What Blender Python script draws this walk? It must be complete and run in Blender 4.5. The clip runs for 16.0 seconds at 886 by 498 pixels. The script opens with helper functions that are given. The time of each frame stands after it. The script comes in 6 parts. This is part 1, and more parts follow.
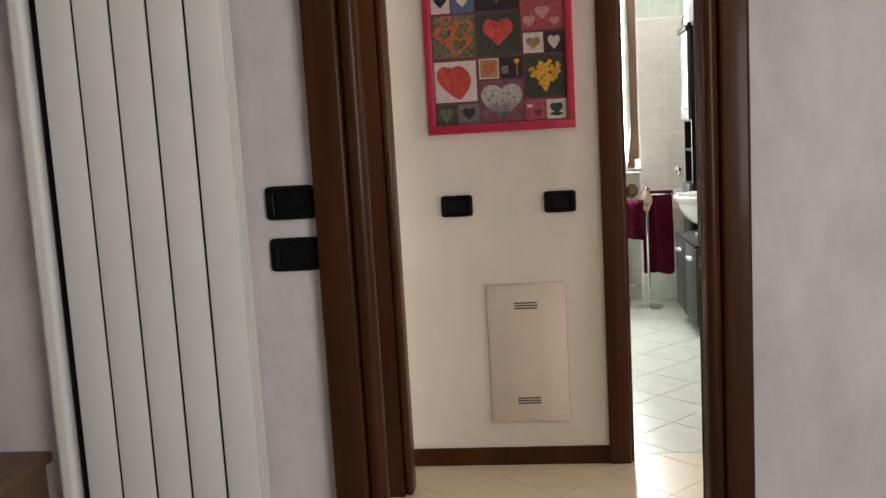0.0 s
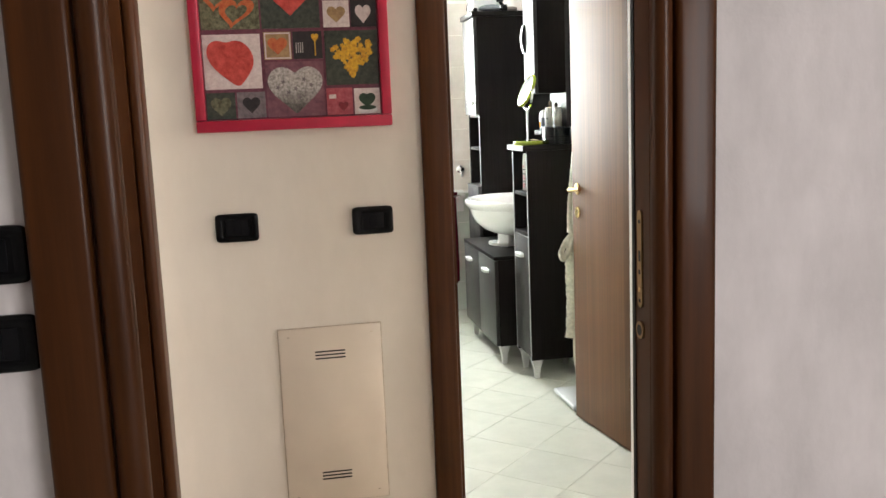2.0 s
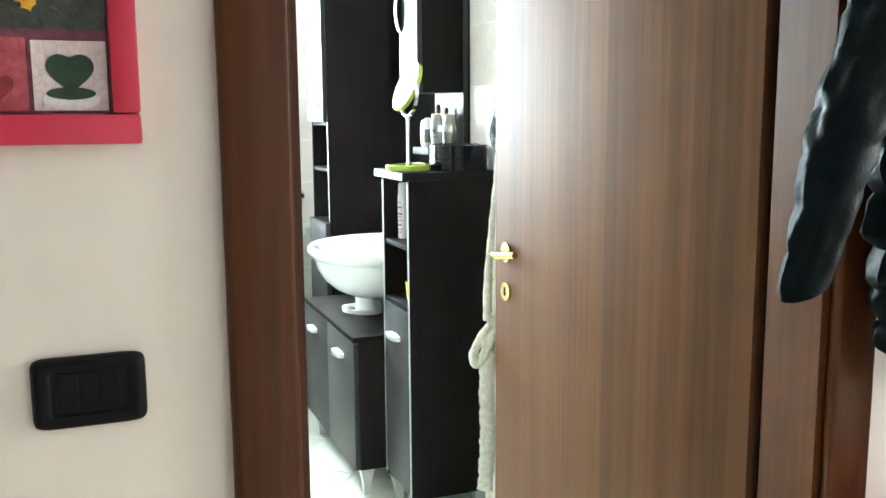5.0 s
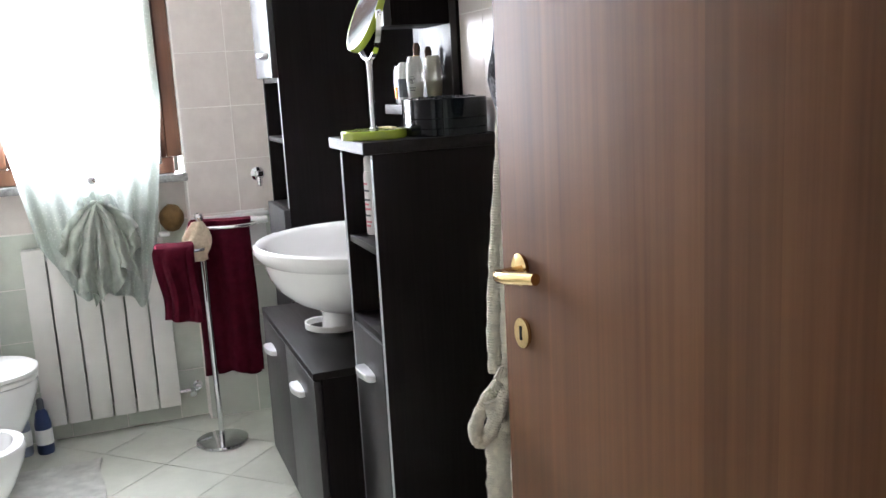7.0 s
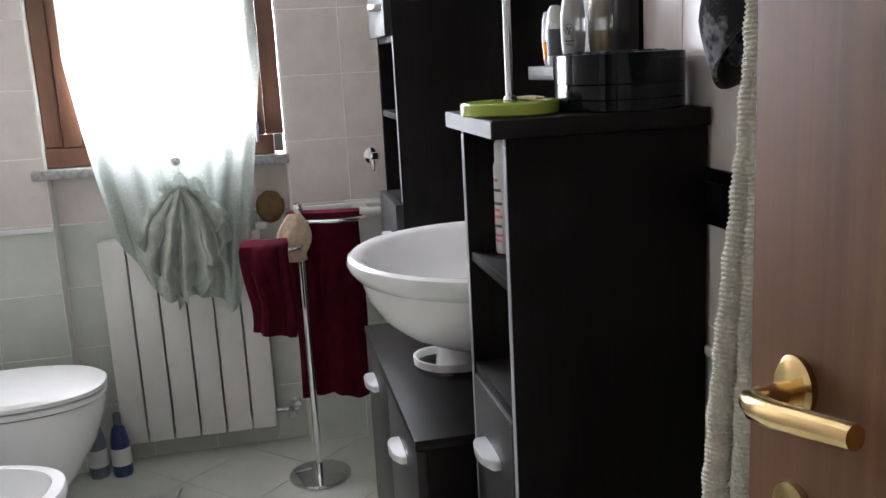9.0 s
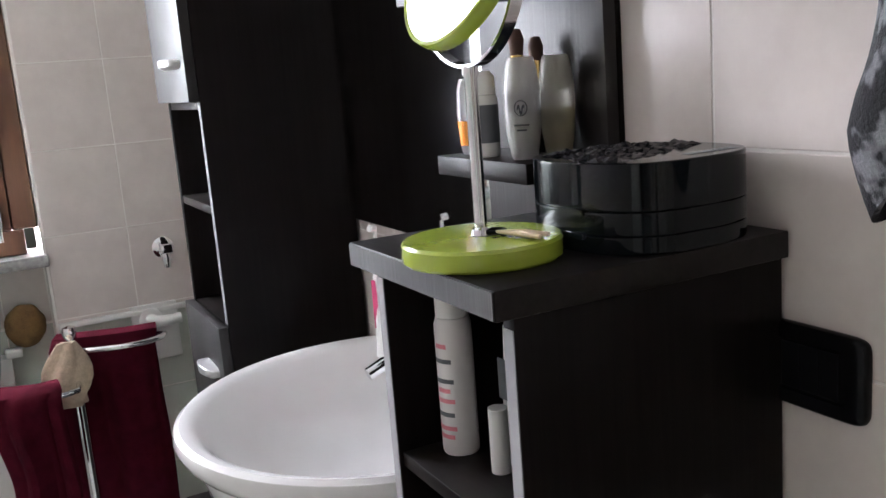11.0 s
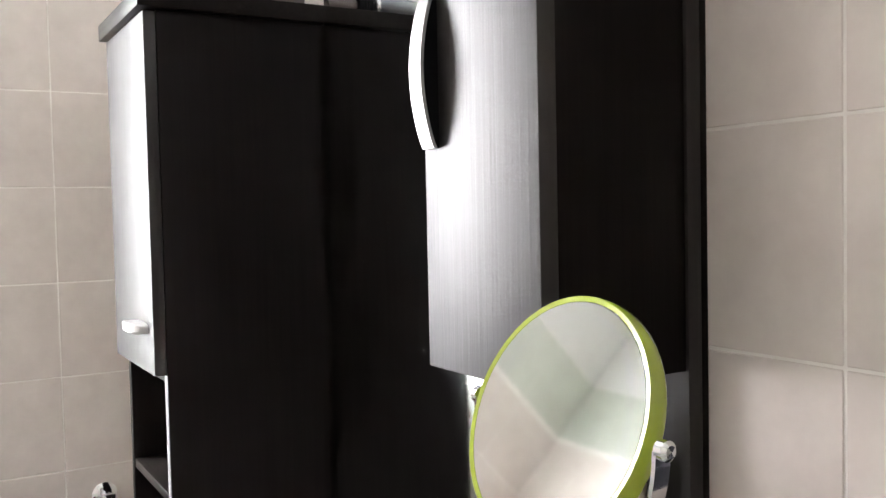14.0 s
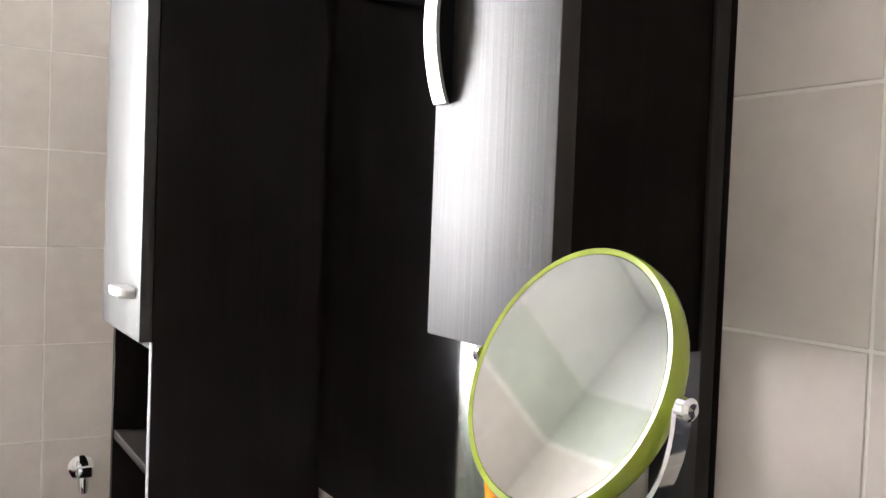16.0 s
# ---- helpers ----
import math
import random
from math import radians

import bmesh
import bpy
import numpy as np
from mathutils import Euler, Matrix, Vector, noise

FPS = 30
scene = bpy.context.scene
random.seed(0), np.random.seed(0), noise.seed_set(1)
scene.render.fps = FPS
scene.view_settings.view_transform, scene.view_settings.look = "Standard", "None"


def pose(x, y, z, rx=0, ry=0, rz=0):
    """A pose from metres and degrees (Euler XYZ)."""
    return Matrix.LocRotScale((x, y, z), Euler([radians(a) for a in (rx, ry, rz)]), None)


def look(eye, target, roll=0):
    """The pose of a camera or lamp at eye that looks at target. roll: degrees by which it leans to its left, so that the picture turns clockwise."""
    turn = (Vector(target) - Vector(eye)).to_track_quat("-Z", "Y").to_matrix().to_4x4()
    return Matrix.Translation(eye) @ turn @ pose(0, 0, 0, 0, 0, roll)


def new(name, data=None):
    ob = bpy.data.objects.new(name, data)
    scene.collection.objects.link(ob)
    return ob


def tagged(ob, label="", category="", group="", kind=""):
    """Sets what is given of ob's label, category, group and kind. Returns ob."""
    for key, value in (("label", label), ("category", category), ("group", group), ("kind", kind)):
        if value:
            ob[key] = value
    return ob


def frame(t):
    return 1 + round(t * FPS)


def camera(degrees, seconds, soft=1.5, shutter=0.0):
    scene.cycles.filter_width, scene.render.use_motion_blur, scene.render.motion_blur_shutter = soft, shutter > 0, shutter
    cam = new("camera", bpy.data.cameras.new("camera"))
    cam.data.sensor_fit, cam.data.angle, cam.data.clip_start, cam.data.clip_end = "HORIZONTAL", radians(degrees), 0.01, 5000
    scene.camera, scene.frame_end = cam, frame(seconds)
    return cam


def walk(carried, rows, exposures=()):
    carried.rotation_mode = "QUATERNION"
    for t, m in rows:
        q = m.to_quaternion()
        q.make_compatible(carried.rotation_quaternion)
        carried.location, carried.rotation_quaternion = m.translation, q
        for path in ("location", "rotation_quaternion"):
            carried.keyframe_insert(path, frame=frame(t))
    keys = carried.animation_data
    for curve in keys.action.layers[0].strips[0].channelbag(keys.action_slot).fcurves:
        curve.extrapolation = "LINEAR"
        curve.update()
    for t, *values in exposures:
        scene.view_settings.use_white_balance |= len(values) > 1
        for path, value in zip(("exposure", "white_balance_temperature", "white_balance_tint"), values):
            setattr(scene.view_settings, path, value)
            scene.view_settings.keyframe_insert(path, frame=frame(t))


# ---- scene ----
cam = camera(52.7, 16.0)
PATH = [
    (0, (2.12, -0.055, 1.378), (1.901, 1.917, 1.125), -3.3),
    (0.5, (2.019, 0.116, 1.395), (1.943, 2.096, 1.126), -3.3),
    (1, (1.907, 0.289, 1.403), (2.026, 2.265, 1.119), -2.5),
    (1.5, (1.87, 0.513, 1.406), (2.176, 2.466, 1.107), -2.2),
    (2, (1.921, 0.773, 1.408), (2.272, 2.719, 1.108), -2.3),
    (2.5, (1.955, 1.026, 1.402), (2.34, 2.966, 1.102), -2.0),
    (3, (1.992, 1.301, 1.407), (2.446, 3.227, 1.114), -2.0),
    (3.5, (2.083, 1.594, 1.408), (2.549, 3.518, 1.125), -1.0),
    (4, (2.12, 1.882, 1.387), (2.605, 3.801, 1.101), -0.1),
    (4.2, (2.128, 2.003, 1.4), (2.684, 3.902, 1.111), -0.0),
    (4.5, (2.162, 2.16, 1.393), (2.814, 4.028, 1.103), -0.2),
    (5, (2.223, 2.426, 1.406), (2.936, 4.271, 1.114), -0.4),
    (5.2, (2.251, 2.521, 1.398), (2.974, 4.362, 1.105), -0.5),
    (7.3, (2.658, 3.371, 1.348), (3.329, 5.216, 0.964), -3.3),
    (7.5, (2.681, 3.444, 1.337), (3.321, 5.3, 0.959), -2.8),
    (8, (2.784, 3.608, 1.319), (3.203, 5.527, 0.939), -2.8),
    (8.2, (2.811, 3.66, 1.313), (3.157, 5.593, 0.933), -2.4),
    (10.3, (2.824, 4.364, 1.342), (3.376, 6.226, 0.867), -4.9),
    (10.5, (2.814, 4.41, 1.354), (3.424, 6.255, 0.88), -4.8),
    (11, (2.789, 4.549, 1.404), (3.677, 6.299, 1.021), -4.5),
    (11.5, (2.784, 4.632, 1.442), (3.752, 6.352, 1.12), -4.8),
    (12, (2.83, 4.721, 1.488), (3.808, 6.446, 1.229), -4.8),
    (12.5, (2.845, 4.769, 1.525), (3.831, 6.498, 1.322), -4.5),
    (13, (2.837, 4.798, 1.578), (3.836, 6.524, 1.433), -4.3),
    (13.5, (2.833, 4.802, 1.624), (3.845, 6.524, 1.531), -3.8),
    (14, (2.831, 4.803, 1.649), (3.847, 6.523, 1.565), -1.2),
    (14.5, (2.833, 4.803, 1.684), (3.853, 6.522, 1.621), 1.3),
    (15, (2.839, 4.798, 1.705), (3.854, 6.521, 1.673), 2.2),
    (15.5, (2.843, 4.82, 1.661), (3.861, 6.542, 1.621), 2.0),
    (16, (2.846, 4.845, 1.603), (3.872, 6.561, 1.535), 2.2),
]
EXPO = [(0.0, -0.38, 6450, 1), (0.5, -0.05, 6450, 1), (2.0, 0.04, 6450, 1), (2.5, 0.04, 6450, 0), (3.0, 0.08, 6050, -4), (4.5, 0.50, 5650, -8), (5.2, 0.62, 5600, -9),
        (7.3, -0.70, 6000, 13), (8.2, -1.10, 6000, 13), (10.3, -1.36, 6050, 13), (11.0, -1.14, 6050, 14), (12.0, -1.06, 6200, 15), (13.0, -0.98, 6400, 13), (14.0, -0.82, 6500, 13), (15.0, -0.94, 6500, 13), (16.0, -0.86, 6550, 13)]
walk(cam, [(t, look(eye, target, roll)) for t, eye, target, roll in PATH], EXPO)

# ---- world and lights ----
world = bpy.data.worlds.new("world")
scene.world = world
world.use_nodes = True
wn = world.node_tree
sky = wn.nodes.new("ShaderNodeTexSky")
sky.sky_type, sky.sun_disc = "NISHITA", False
sky.sun_elevation, sky.sun_rotation = radians(38), radians(120)
wn.links.new(sky.outputs[0], wn.nodes["Background"].inputs[0])
wn.nodes["Background"].inputs[1].default_value = 0.12


def lamp(name, eye, target, w, h, watts, colour, spread=180):
    d = bpy.data.lights.new(name, "AREA")
    d.shape, d.size, d.size_y, d.energy, d.color = "RECTANGLE", w, h, watts, colour
    ob = new(name, d)
    d.spread = radians(spread)
    ob.matrix_world = look(eye, target)
    return ob


LAMP_BATH, LAMP_LIVING, LAMP_BED, LAMP_HALL = 1010, 84, 78, 62
lamp("bathroom_window_light", (2.5, 7.16, 1.80), (2.5, 6.0, 1.62), 0.72, 1.40, LAMP_BATH, (0.965, 0.925, 0.99), 145)
lamp("living_window_light", (4.12, -1.0, 1.6), (1.6, 1.5, 1.15), 1.5, 1.4, LAMP_LIVING, (1.0, 0.90, 0.93))
lamp("bedroom_window_light", (-1.9, 3.2, 1.6), (0.5, 3.0, 1.0), 1.2, 1.3, LAMP_BED, (1.0, 0.89, 0.84))
lamp("hall_window_light", (5.3, 2.9, 1.6), (3.5, 3.0, 1.2), 0.8, 1.3, LAMP_HALL, (1.0, 0.885, 0.84))


# ---- mesh helpers ----
def box(bm, x0, x1, y0, y1, z0, z1, bev=0.0, seg=2):
    r = bmesh.ops.create_cube(bm, size=1.0)
    vs = r["verts"]
    for v in vs:
        v.co = Vector(((x0 + x1) / 2 + v.co.x * (x1 - x0), (y0 + y1) / 2 + v.co.y * (y1 - y0), (z0 + z1) / 2 + v.co.z * (z1 - z0)))
    if bev > 0:
        es = list({e for v in vs for e in v.link_edges})
        bmesh.ops.bevel(bm, geom=es, offset=bev, segments=seg, profile=0.5, affect="EDGES")
    return bm


def boxes(*specs):
    bm = bmesh.new()
    for s in specs:
        box(bm, *s)
    return bm


def loft(bm, rings, cap0=True, cap1=True, closed=True):
    """Skins a list of rings of equal length."""
    vr = [[bm.verts.new(p) for p in r] for r in rings]
    n = len(vr[0])
    for a, b in zip(vr, vr[1:]):
        for i in range(n if closed else n - 1):
            j = (i + 1) % n
            bm.faces.new((a[i], a[j], b[j], b[i]))
    if closed and cap0:
        bm.faces.new(vr[0][::-1])
    if closed and cap1:
        bm.faces.new(vr[-1])
    return bm


def lathe(bm, profile, at=(0, 0, 0), m=None, seg=32):
    """Turns (radius, height) pairs round an upright axis, then moves them."""
    rings = []
    for r, h in profile:
        ring = []
        for i in range(seg):
            a = 2 * math.pi * i / seg
            p = Vector((r * math.cos(a), r * math.sin(a), h))
            if m is not None:
                p = m @ p
            ring.append(p + Vector(at))
        rings.append(ring)
    return loft(bm, rings)


def tube(bm, pts, r, seg=12):
    """A round bar along points; r is a number or one for each point."""
    pts = [Vector(p) for p in pts]
    rs = r if isinstance(r, (list, tuple)) else [r] * len(pts)
    rings, side = [], None
    for i, p in enumerate(pts):
        d = (pts[min(i + 1, len(pts) - 1)] - pts[max(i - 1, 0)]).normalized()
        if side is None:
            side = d.orthogonal().normalized()
        side = (side - d * side.dot(d)).normalized()
        up = d.cross(side)
        rings.append([p + (side * math.cos(2 * math.pi * k / seg) + up * math.sin(2 * math.pi * k / seg)) * rs[i] for k in range(seg)])
    return loft(bm, rings)


def sheet(bm, f, nu, nv, thick=0.004):
    """A cloth of some thickness through f(u, v), 0 to 1."""
    P = [[Vector(f(i / nu, j / nv)) for j in range(nv + 1)] for i in range(nu + 1)]
    N = [[None] * (nv + 1) for _ in range(nu + 1)]
    for i in range(nu + 1):
        for j in range(nv + 1):
            du = P[min(i + 1, nu)][j] - P[max(i - 1, 0)][j]
            dv = P[i][min(j + 1, nv)] - P[i][max(j - 1, 0)]
            n = du.cross(dv)
            N[i][j] = n.normalized() if n.length > 1e-9 else Vector((0, 0, 1))
    A = [[bm.verts.new(P[i][j] + N[i][j] * thick / 2) for j in range(nv + 1)] for i in range(nu + 1)]
    B = [[bm.verts.new(P[i][j] - N[i][j] * thick / 2) for j in range(nv + 1)] for i in range(nu + 1)]
    for i in range(nu):
        for j in range(nv):
            bm.faces.new((A[i][j], A[i + 1][j], A[i + 1][j + 1], A[i][j + 1]))
            bm.faces.new((B[i][j], B[i][j + 1], B[i + 1][j + 1], B[i + 1][j]))
    rim = [(i, 0) for i in range(nu)] + [(nu, j) for j in range(nv)] + [(i, nv) for i in range(nu, 0, -1)] + [(0, j) for j in range(nv, 0, -1)]
    for (a, b), (c, d) in zip(rim, rim[1:] + rim[:1]):
        bm.faces.new((A[a][b], B[a][b], B[c][d], A[c][d]))
    return bm


def prism(bm, pts, axis, a, b):
    """A flat outline pushed from a to b along an axis; pts are the other two coordinates in x, y, z order."""
    def put(p, k):
        return {"x": (k, p[0], p[1]), "y": (p[0], k, p[1]), "z": (p[0], p[1], k)}[axis]
    return loft(bm, [[put(p, a) for p in pts], [put(p, b) for p in pts]])


BASE = {}


def finish(bm, name, material, smooth):
    bmesh.ops.recalc_face_normals(bm, faces=bm.faces[:])
    me = bpy.data.meshes.new(name)
    bm.to_mesh(me)
    bm.free()
    me.materials.append(material)
    if smooth:
        for p in me.polygons:
            p.use_smooth = True
        me.set_sharp_from_angle(angle=radians(38))
    return me


def part(name, bm, material, parent, label="", smooth=True):
    ob = new(name, finish(bm, name, material, smooth))
    ob.parent = parent
    ob.matrix_parent_inverse = BASE.get(parent, Matrix.Identity(4)).inverted()
    if label:
        tagged(ob, label)
    return ob


def thing(name, at, label, category, group=""):
    ob = new(name)
    ob.empty_display_size = 0.05
    ob.matrix_world = Matrix.Translation(at)
    BASE[ob] = Matrix.Translation(at)
    return tagged(ob, label, category, group)


def solo(name, bm, material, label, category, group="", smooth=True):
    return tagged(new(name, finish(bm, name, material, smooth)), label, category, group)


def structure(name, bm, material, label="", smooth=False):
    return tagged(new(name, finish(bm, name, material, smooth)), label, kind="structure")


# ---- materials ----
def shader(name):
    m = bpy.data.materials.new(name)
    m.use_nodes = True
    t = m.node_tree
    return m, t, t.nodes["Principled BSDF"]


def coords(t, scale=(1, 1, 1), turn=(0, 0, 0)):
    c = t.nodes.new("ShaderNodeTexCoord")
    mp = t.nodes.new("ShaderNodeMapping")
    mp.inputs["Scale"].default_value = scale
    mp.inputs["Rotation"].default_value = turn
    t.links.new(c.outputs["Object"], mp.inputs[0])
    return mp.outputs[0]


def noisy(t, vec, scale, detail=4.0, rough=0.55):
    n = t.nodes.new("ShaderNodeTexNoise")
    n.inputs["Scale"].default_value, n.inputs["Detail"].default_value, n.inputs["Roughness"].default_value = scale, detail, rough
    t.links.new(vec, n.inputs["Vector"])
    return n.outputs[0]


def ramp(t, fac, stops):
    r = t.nodes.new("ShaderNodeValToRGB")
    e = r.color_ramp.elements
    while len(e) < len(stops):
        e.new(0.5)
    for k, (p, c) in zip(e, stops):
        k.position, k.color = p, (*c, 1)
    t.links.new(fac, r.inputs[0])
    return r.outputs[0]


def blend(t, fac, a, b, how="MIX"):
    n = t.nodes.new("ShaderNodeMix")
    n.data_type, n.blend_type = "RGBA", how
    for sock, v in ((n.inputs[0], fac), (n.inputs[6], a), (n.inputs[7], b)):
        if isinstance(v, bpy.types.NodeSocket):
            t.links.new(v, sock)
        elif isinstance(v, (int, float)):
            sock.default_value = v
        else:
            sock.default_value = (*v, 1)
    return n.outputs[2]


def relief(t, b, height, strength, dist):
    n = t.nodes.new("ShaderNodeBump")
    n.inputs["Strength"].default_value, n.inputs["Distance"].default_value = strength, dist
    t.links.new(height, n.inputs["Height"])
    t.links.new(n.outputs[0], b.inputs["Normal"])


def plain(name, c, rough=0.5, metal=0.0, var=0.12, scale=8.0, fine=120.0, bump=0.08, dist=0.001, coat=0.0, sheen=0.0, spec=0.5):
    """A surface with a colour that drifts at two scales, and a fine relief."""
    m, t, b = shader(name)
    v = coords(t)
    dark = tuple(k * (1 - var) for k in c)
    light = tuple(min(1, k * (1 + var)) for k in c)
    big = ramp(t, noisy(t, v, scale), [(0.3, dark), (0.7, light)])
    small = noisy(t, v, fine, 3.0)
    col = blend(t, 0.25 * min(1, var * 4), big, ramp(t, small, [(0.3, dark), (0.7, light)]))
    t.links.new(col, b.inputs["Base Color"])
    rr = t.nodes.new("ShaderNodeMapRange")
    rr.inputs[3].default_value, rr.inputs[4].default_value = max(0.02, rough - 0.06), min(1, rough + 0.06)
    t.links.new(small, rr.inputs[0])
    t.links.new(rr.outputs[0], b.inputs["Roughness"])
    b.inputs["Metallic"].default_value = metal
    b.inputs["Specular IOR Level"].default_value = spec
    b.inputs["Coat Weight"].default_value = coat
    b.inputs["Coat Roughness"].default_value = 0.08
    if sheen:
        b.inputs["Sheen Weight"].default_value = sheen
    if bump:
        relief(t, b, small, bump, dist)
    return m


def wood(name, dark, light, rough, grain=(60, 60, 2.2), coat=0.0, bump=0.1, line=0.5, fig=(7, 7, 0.5), spec=0.5, bands=None):
    """Grain that runs along the axis with the small scale."""
    m, t, b = shader(name)
    v = coords(t, grain)
    v2 = coords(t, fig)
    g = noisy(t, v, 1.0, 6.0, 0.6)
    f = noisy(t, v2, 1.0, 3.0, 0.5)
    col = blend(t, line, ramp(t, f, [(0.3, dark), (0.72, light)]), ramp(t, g, [(0.32, dark), (0.7, light)]))
    if bands:
        # veneer laid in straight strips of uneven tone
        vo = t.nodes.new("ShaderNodeTexVoronoi")
        vo.voronoi_dimensions = "1D"
        vo.inputs["Scale"].default_value = 1.0
        sep = t.nodes.new("ShaderNodeSeparateXYZ")
        t.links.new(coords(t, bands), sep.inputs[0])
        t.links.new(sep.outputs[1], vo.inputs["W"])
        tone = ramp(t, vo.outputs["Color"], [(0.2, (0.74, 0.74, 0.74)), (0.8, (1.0, 1.0, 1.0))])
        col = blend(t, 1.0, col, tone, "MULTIPLY")
    t.links.new(col, b.inputs["Base Color"])
    rr = t.nodes.new("ShaderNodeMapRange")
    rr.inputs[3].default_value, rr.inputs[4].default_value = rough - 0.05, rough + 0.09
    t.links.new(g, rr.inputs[0])
    t.links.new(rr.outputs[0], b.inputs["Roughness"])
    b.inputs["Coat Weight"].default_value = coat
    b.inputs["Coat Roughness"].default_value = 0.12
    b.inputs["Specular IOR Level"].default_value = spec
    relief(t, b, g, bump, 0.0008)
    return m


def plaster(name, a, c, rough=0.75, sweep=2.2, bump=0.25):
    """Trowelled wall paint: soft clouds, brushed arcs, and a fine tooth."""
    m, t, b = shader(name)
    v = coords(t)
    n1 = noisy(t, v, sweep, 5.0, 0.6)
    vs = coords(t, (2.5, 2.5, 0.9), (0.0, 0.5, 0.0))
    mix = blend(t, 0.45, n1, noisy(t, vs, 3.0, 6.0, 0.68))
    t.links.new(ramp(t, mix, [(0.3, a), (0.7, c)]), b.inputs["Base Color"])
    b.inputs["Roughness"].default_value = rough
    fine = noisy(t, v, 90.0, 4.0)
    relief(t, b, blend(t, 0.6, mix, fine), bump, 0.0015)
    return m


def tile_mat(name, a, c, rough, bump=0.12, cloud=9.0):
    m, t, b = shader(name)
    v = coords(t)
    o = t.nodes.new("ShaderNodeObjectInfo")
    ad = t.nodes.new("ShaderNodeVectorMath")
    ad.operation = "MULTIPLY_ADD"
    ad.inputs[1].default_value = (9, 9, 9)
    t.links.new(o.outputs["Random"], ad.inputs[0])
    t.links.new(v, ad.inputs[2])
    n1 = noisy(t, ad.outputs[0], cloud, 6.0, 0.62)
    col = ramp(t, n1, [(0.25, a), (0.75, c)])
    tone = ramp(t, o.outputs["Random"], [(0.0, tuple(k * 0.94 for k in c)), (1.0, c)])
    t.links.new(blend(t, 0.35, col, tone), b.inputs["Base Color"])
    b.inputs["Roughness"].default_value = rough
    relief(t, b, noisy(t, v, 30.0, 5.0), bump, 0.001)
    return m


def metal(name, c, rough):
    return plain(name, c, rough, 1.0, 0.04, 30, 300, 0.02, 0.0003)


def glass(name, c=(1, 1, 1), rough=0.0, ior=1.45, weight=1.0):
    m, t, b = shader(name)
    b.inputs["Base Color"].default_value = (*c, 1)
    b.inputs["Roughness"].default_value = rough
    b.inputs["Transmission Weight"].default_value = weight
    b.inputs["IOR"].default_value = ior
    return m


M_WALL_LIV = plaster("living_room_plaster", (0.45, 0.42, 0.415), (0.72, 0.67, 0.665), bump=0.6)
M_WALL_HALL = plaster("hall_plaster", (0.65, 0.60, 0.535), (0.77, 0.715, 0.645), sweep=1.4, bump=0.3)
M_WALL_BATH = plaster("bathroom_plaster", (0.70, 0.70, 0.62), (0.78, 0.78, 0.70), bump=0.1)
M_WHITE_WALL = plain("white_wall_paint", (0.78, 0.77, 0.74), 0.7, var=0.04)
M_CEIL = plain("ceiling_paint", (0.8, 0.79, 0.77), 0.85, var=0.03, scale=2)
M_CASING = wood("stained_casing", (0.026, 0.0080, 0.0021), (0.090, 0.030, 0.0078), 0.38, spec=0.14, line=0.4, coat=0.09)
M_DOOR = wood("walnut_door_veneer", (0.076, 0.032, 0.0125), (0.158, 0.073, 0.031), 0.58, grain=(70, 70, 1.2), bump=0.2, spec=0.17, line=0.5, fig=(9, 9, 0.35), bands=(0, 6.5, 0))
M_DOOR_EDGE = wood("dark_door_edge", (0.02, 0.010, 0.006), (0.05, 0.024, 0.014), 0.4)
M_WENGE = wood("wenge_veneer", (0.0032, 0.0024, 0.0022), (0.0085, 0.0064, 0.0059), 0.40, spec=0.06, grain=(150, 150, 4.0), bump=0.3, line=0.75, fig=(20, 20, 1.2))
M_WENGE_FRONT = wood("lacquered_wenge_front", (0.006, 0.005, 0.0047), (0.014, 0.0115, 0.011), 0.46, spec=0.5, grain=(170, 170, 3.0), bump=0.6, line=0.75, fig=(20, 20, 1.2))
M_WENGE_H = wood("wenge_top", (0.0032, 0.0024, 0.0022), (0.011, 0.0085, 0.0075), 0.38, spec=0.11, grain=(140, 5.0, 140), bump=0.25, line=0.75, fig=(20, 1.2, 20))
M_SILVER = plain("silver_paint", (0.62, 0.62, 0.62), 0.32, 0.6, 0.04)
M_CHROME = metal("chrome", (0.75, 0.76, 0.78), 0.07)
M_BRASS = metal("polished_brass", (0.72, 0.52, 0.25), 0.2)
M_BRASS_DULL = metal("worn_brass", (0.30, 0.20, 0.10), 0.4)
M_BLACK = plain("black_switch_plastic", (0.004, 0.004, 0.0045), 0.24, var=0.05, spec=0.16)
# Matt black plastic; also paints the shade in the living radiator's gaps.
M_BLACKM = plain("black_plastic_and_gap_shade", (0.005, 0.005, 0.006), 0.35, var=0.05, spec=0.14)
M_CERAMIC = plain("white_ceramic", (0.82, 0.82, 0.81), 0.12, var=0.02, coat=0.5, bump=0.0)
M_RAD = plain("radiator_enamel", (0.74, 0.73, 0.69), 0.35, var=0.03, bump=0.02)
M_WHITE = plain("white_plastic", (0.78, 0.78, 0.75), 0.4, var=0.03, bump=0.02)
M_PANEL = plain("cream_panel_paint", (0.68, 0.60, 0.51), 0.6, var=0.05, scale=5)
M_GROUT = plain("grout", (0.86, 0.83, 0.78), 0.9, var=0.1)
M_GROUT_F = plain("floor_grout", (0.50, 0.50, 0.44), 0.9, var=0.15)
M_TILE_UP = tile_mat("beige_wall_tile", (0.59, 0.53, 0.485), (0.765, 0.705, 0.655), 0.28, cloud=14.0)
M_TILE_LOW = tile_mat("green_grey_wall_tile", (0.47, 0.51, 0.44), (0.63, 0.66, 0.585), 0.32)
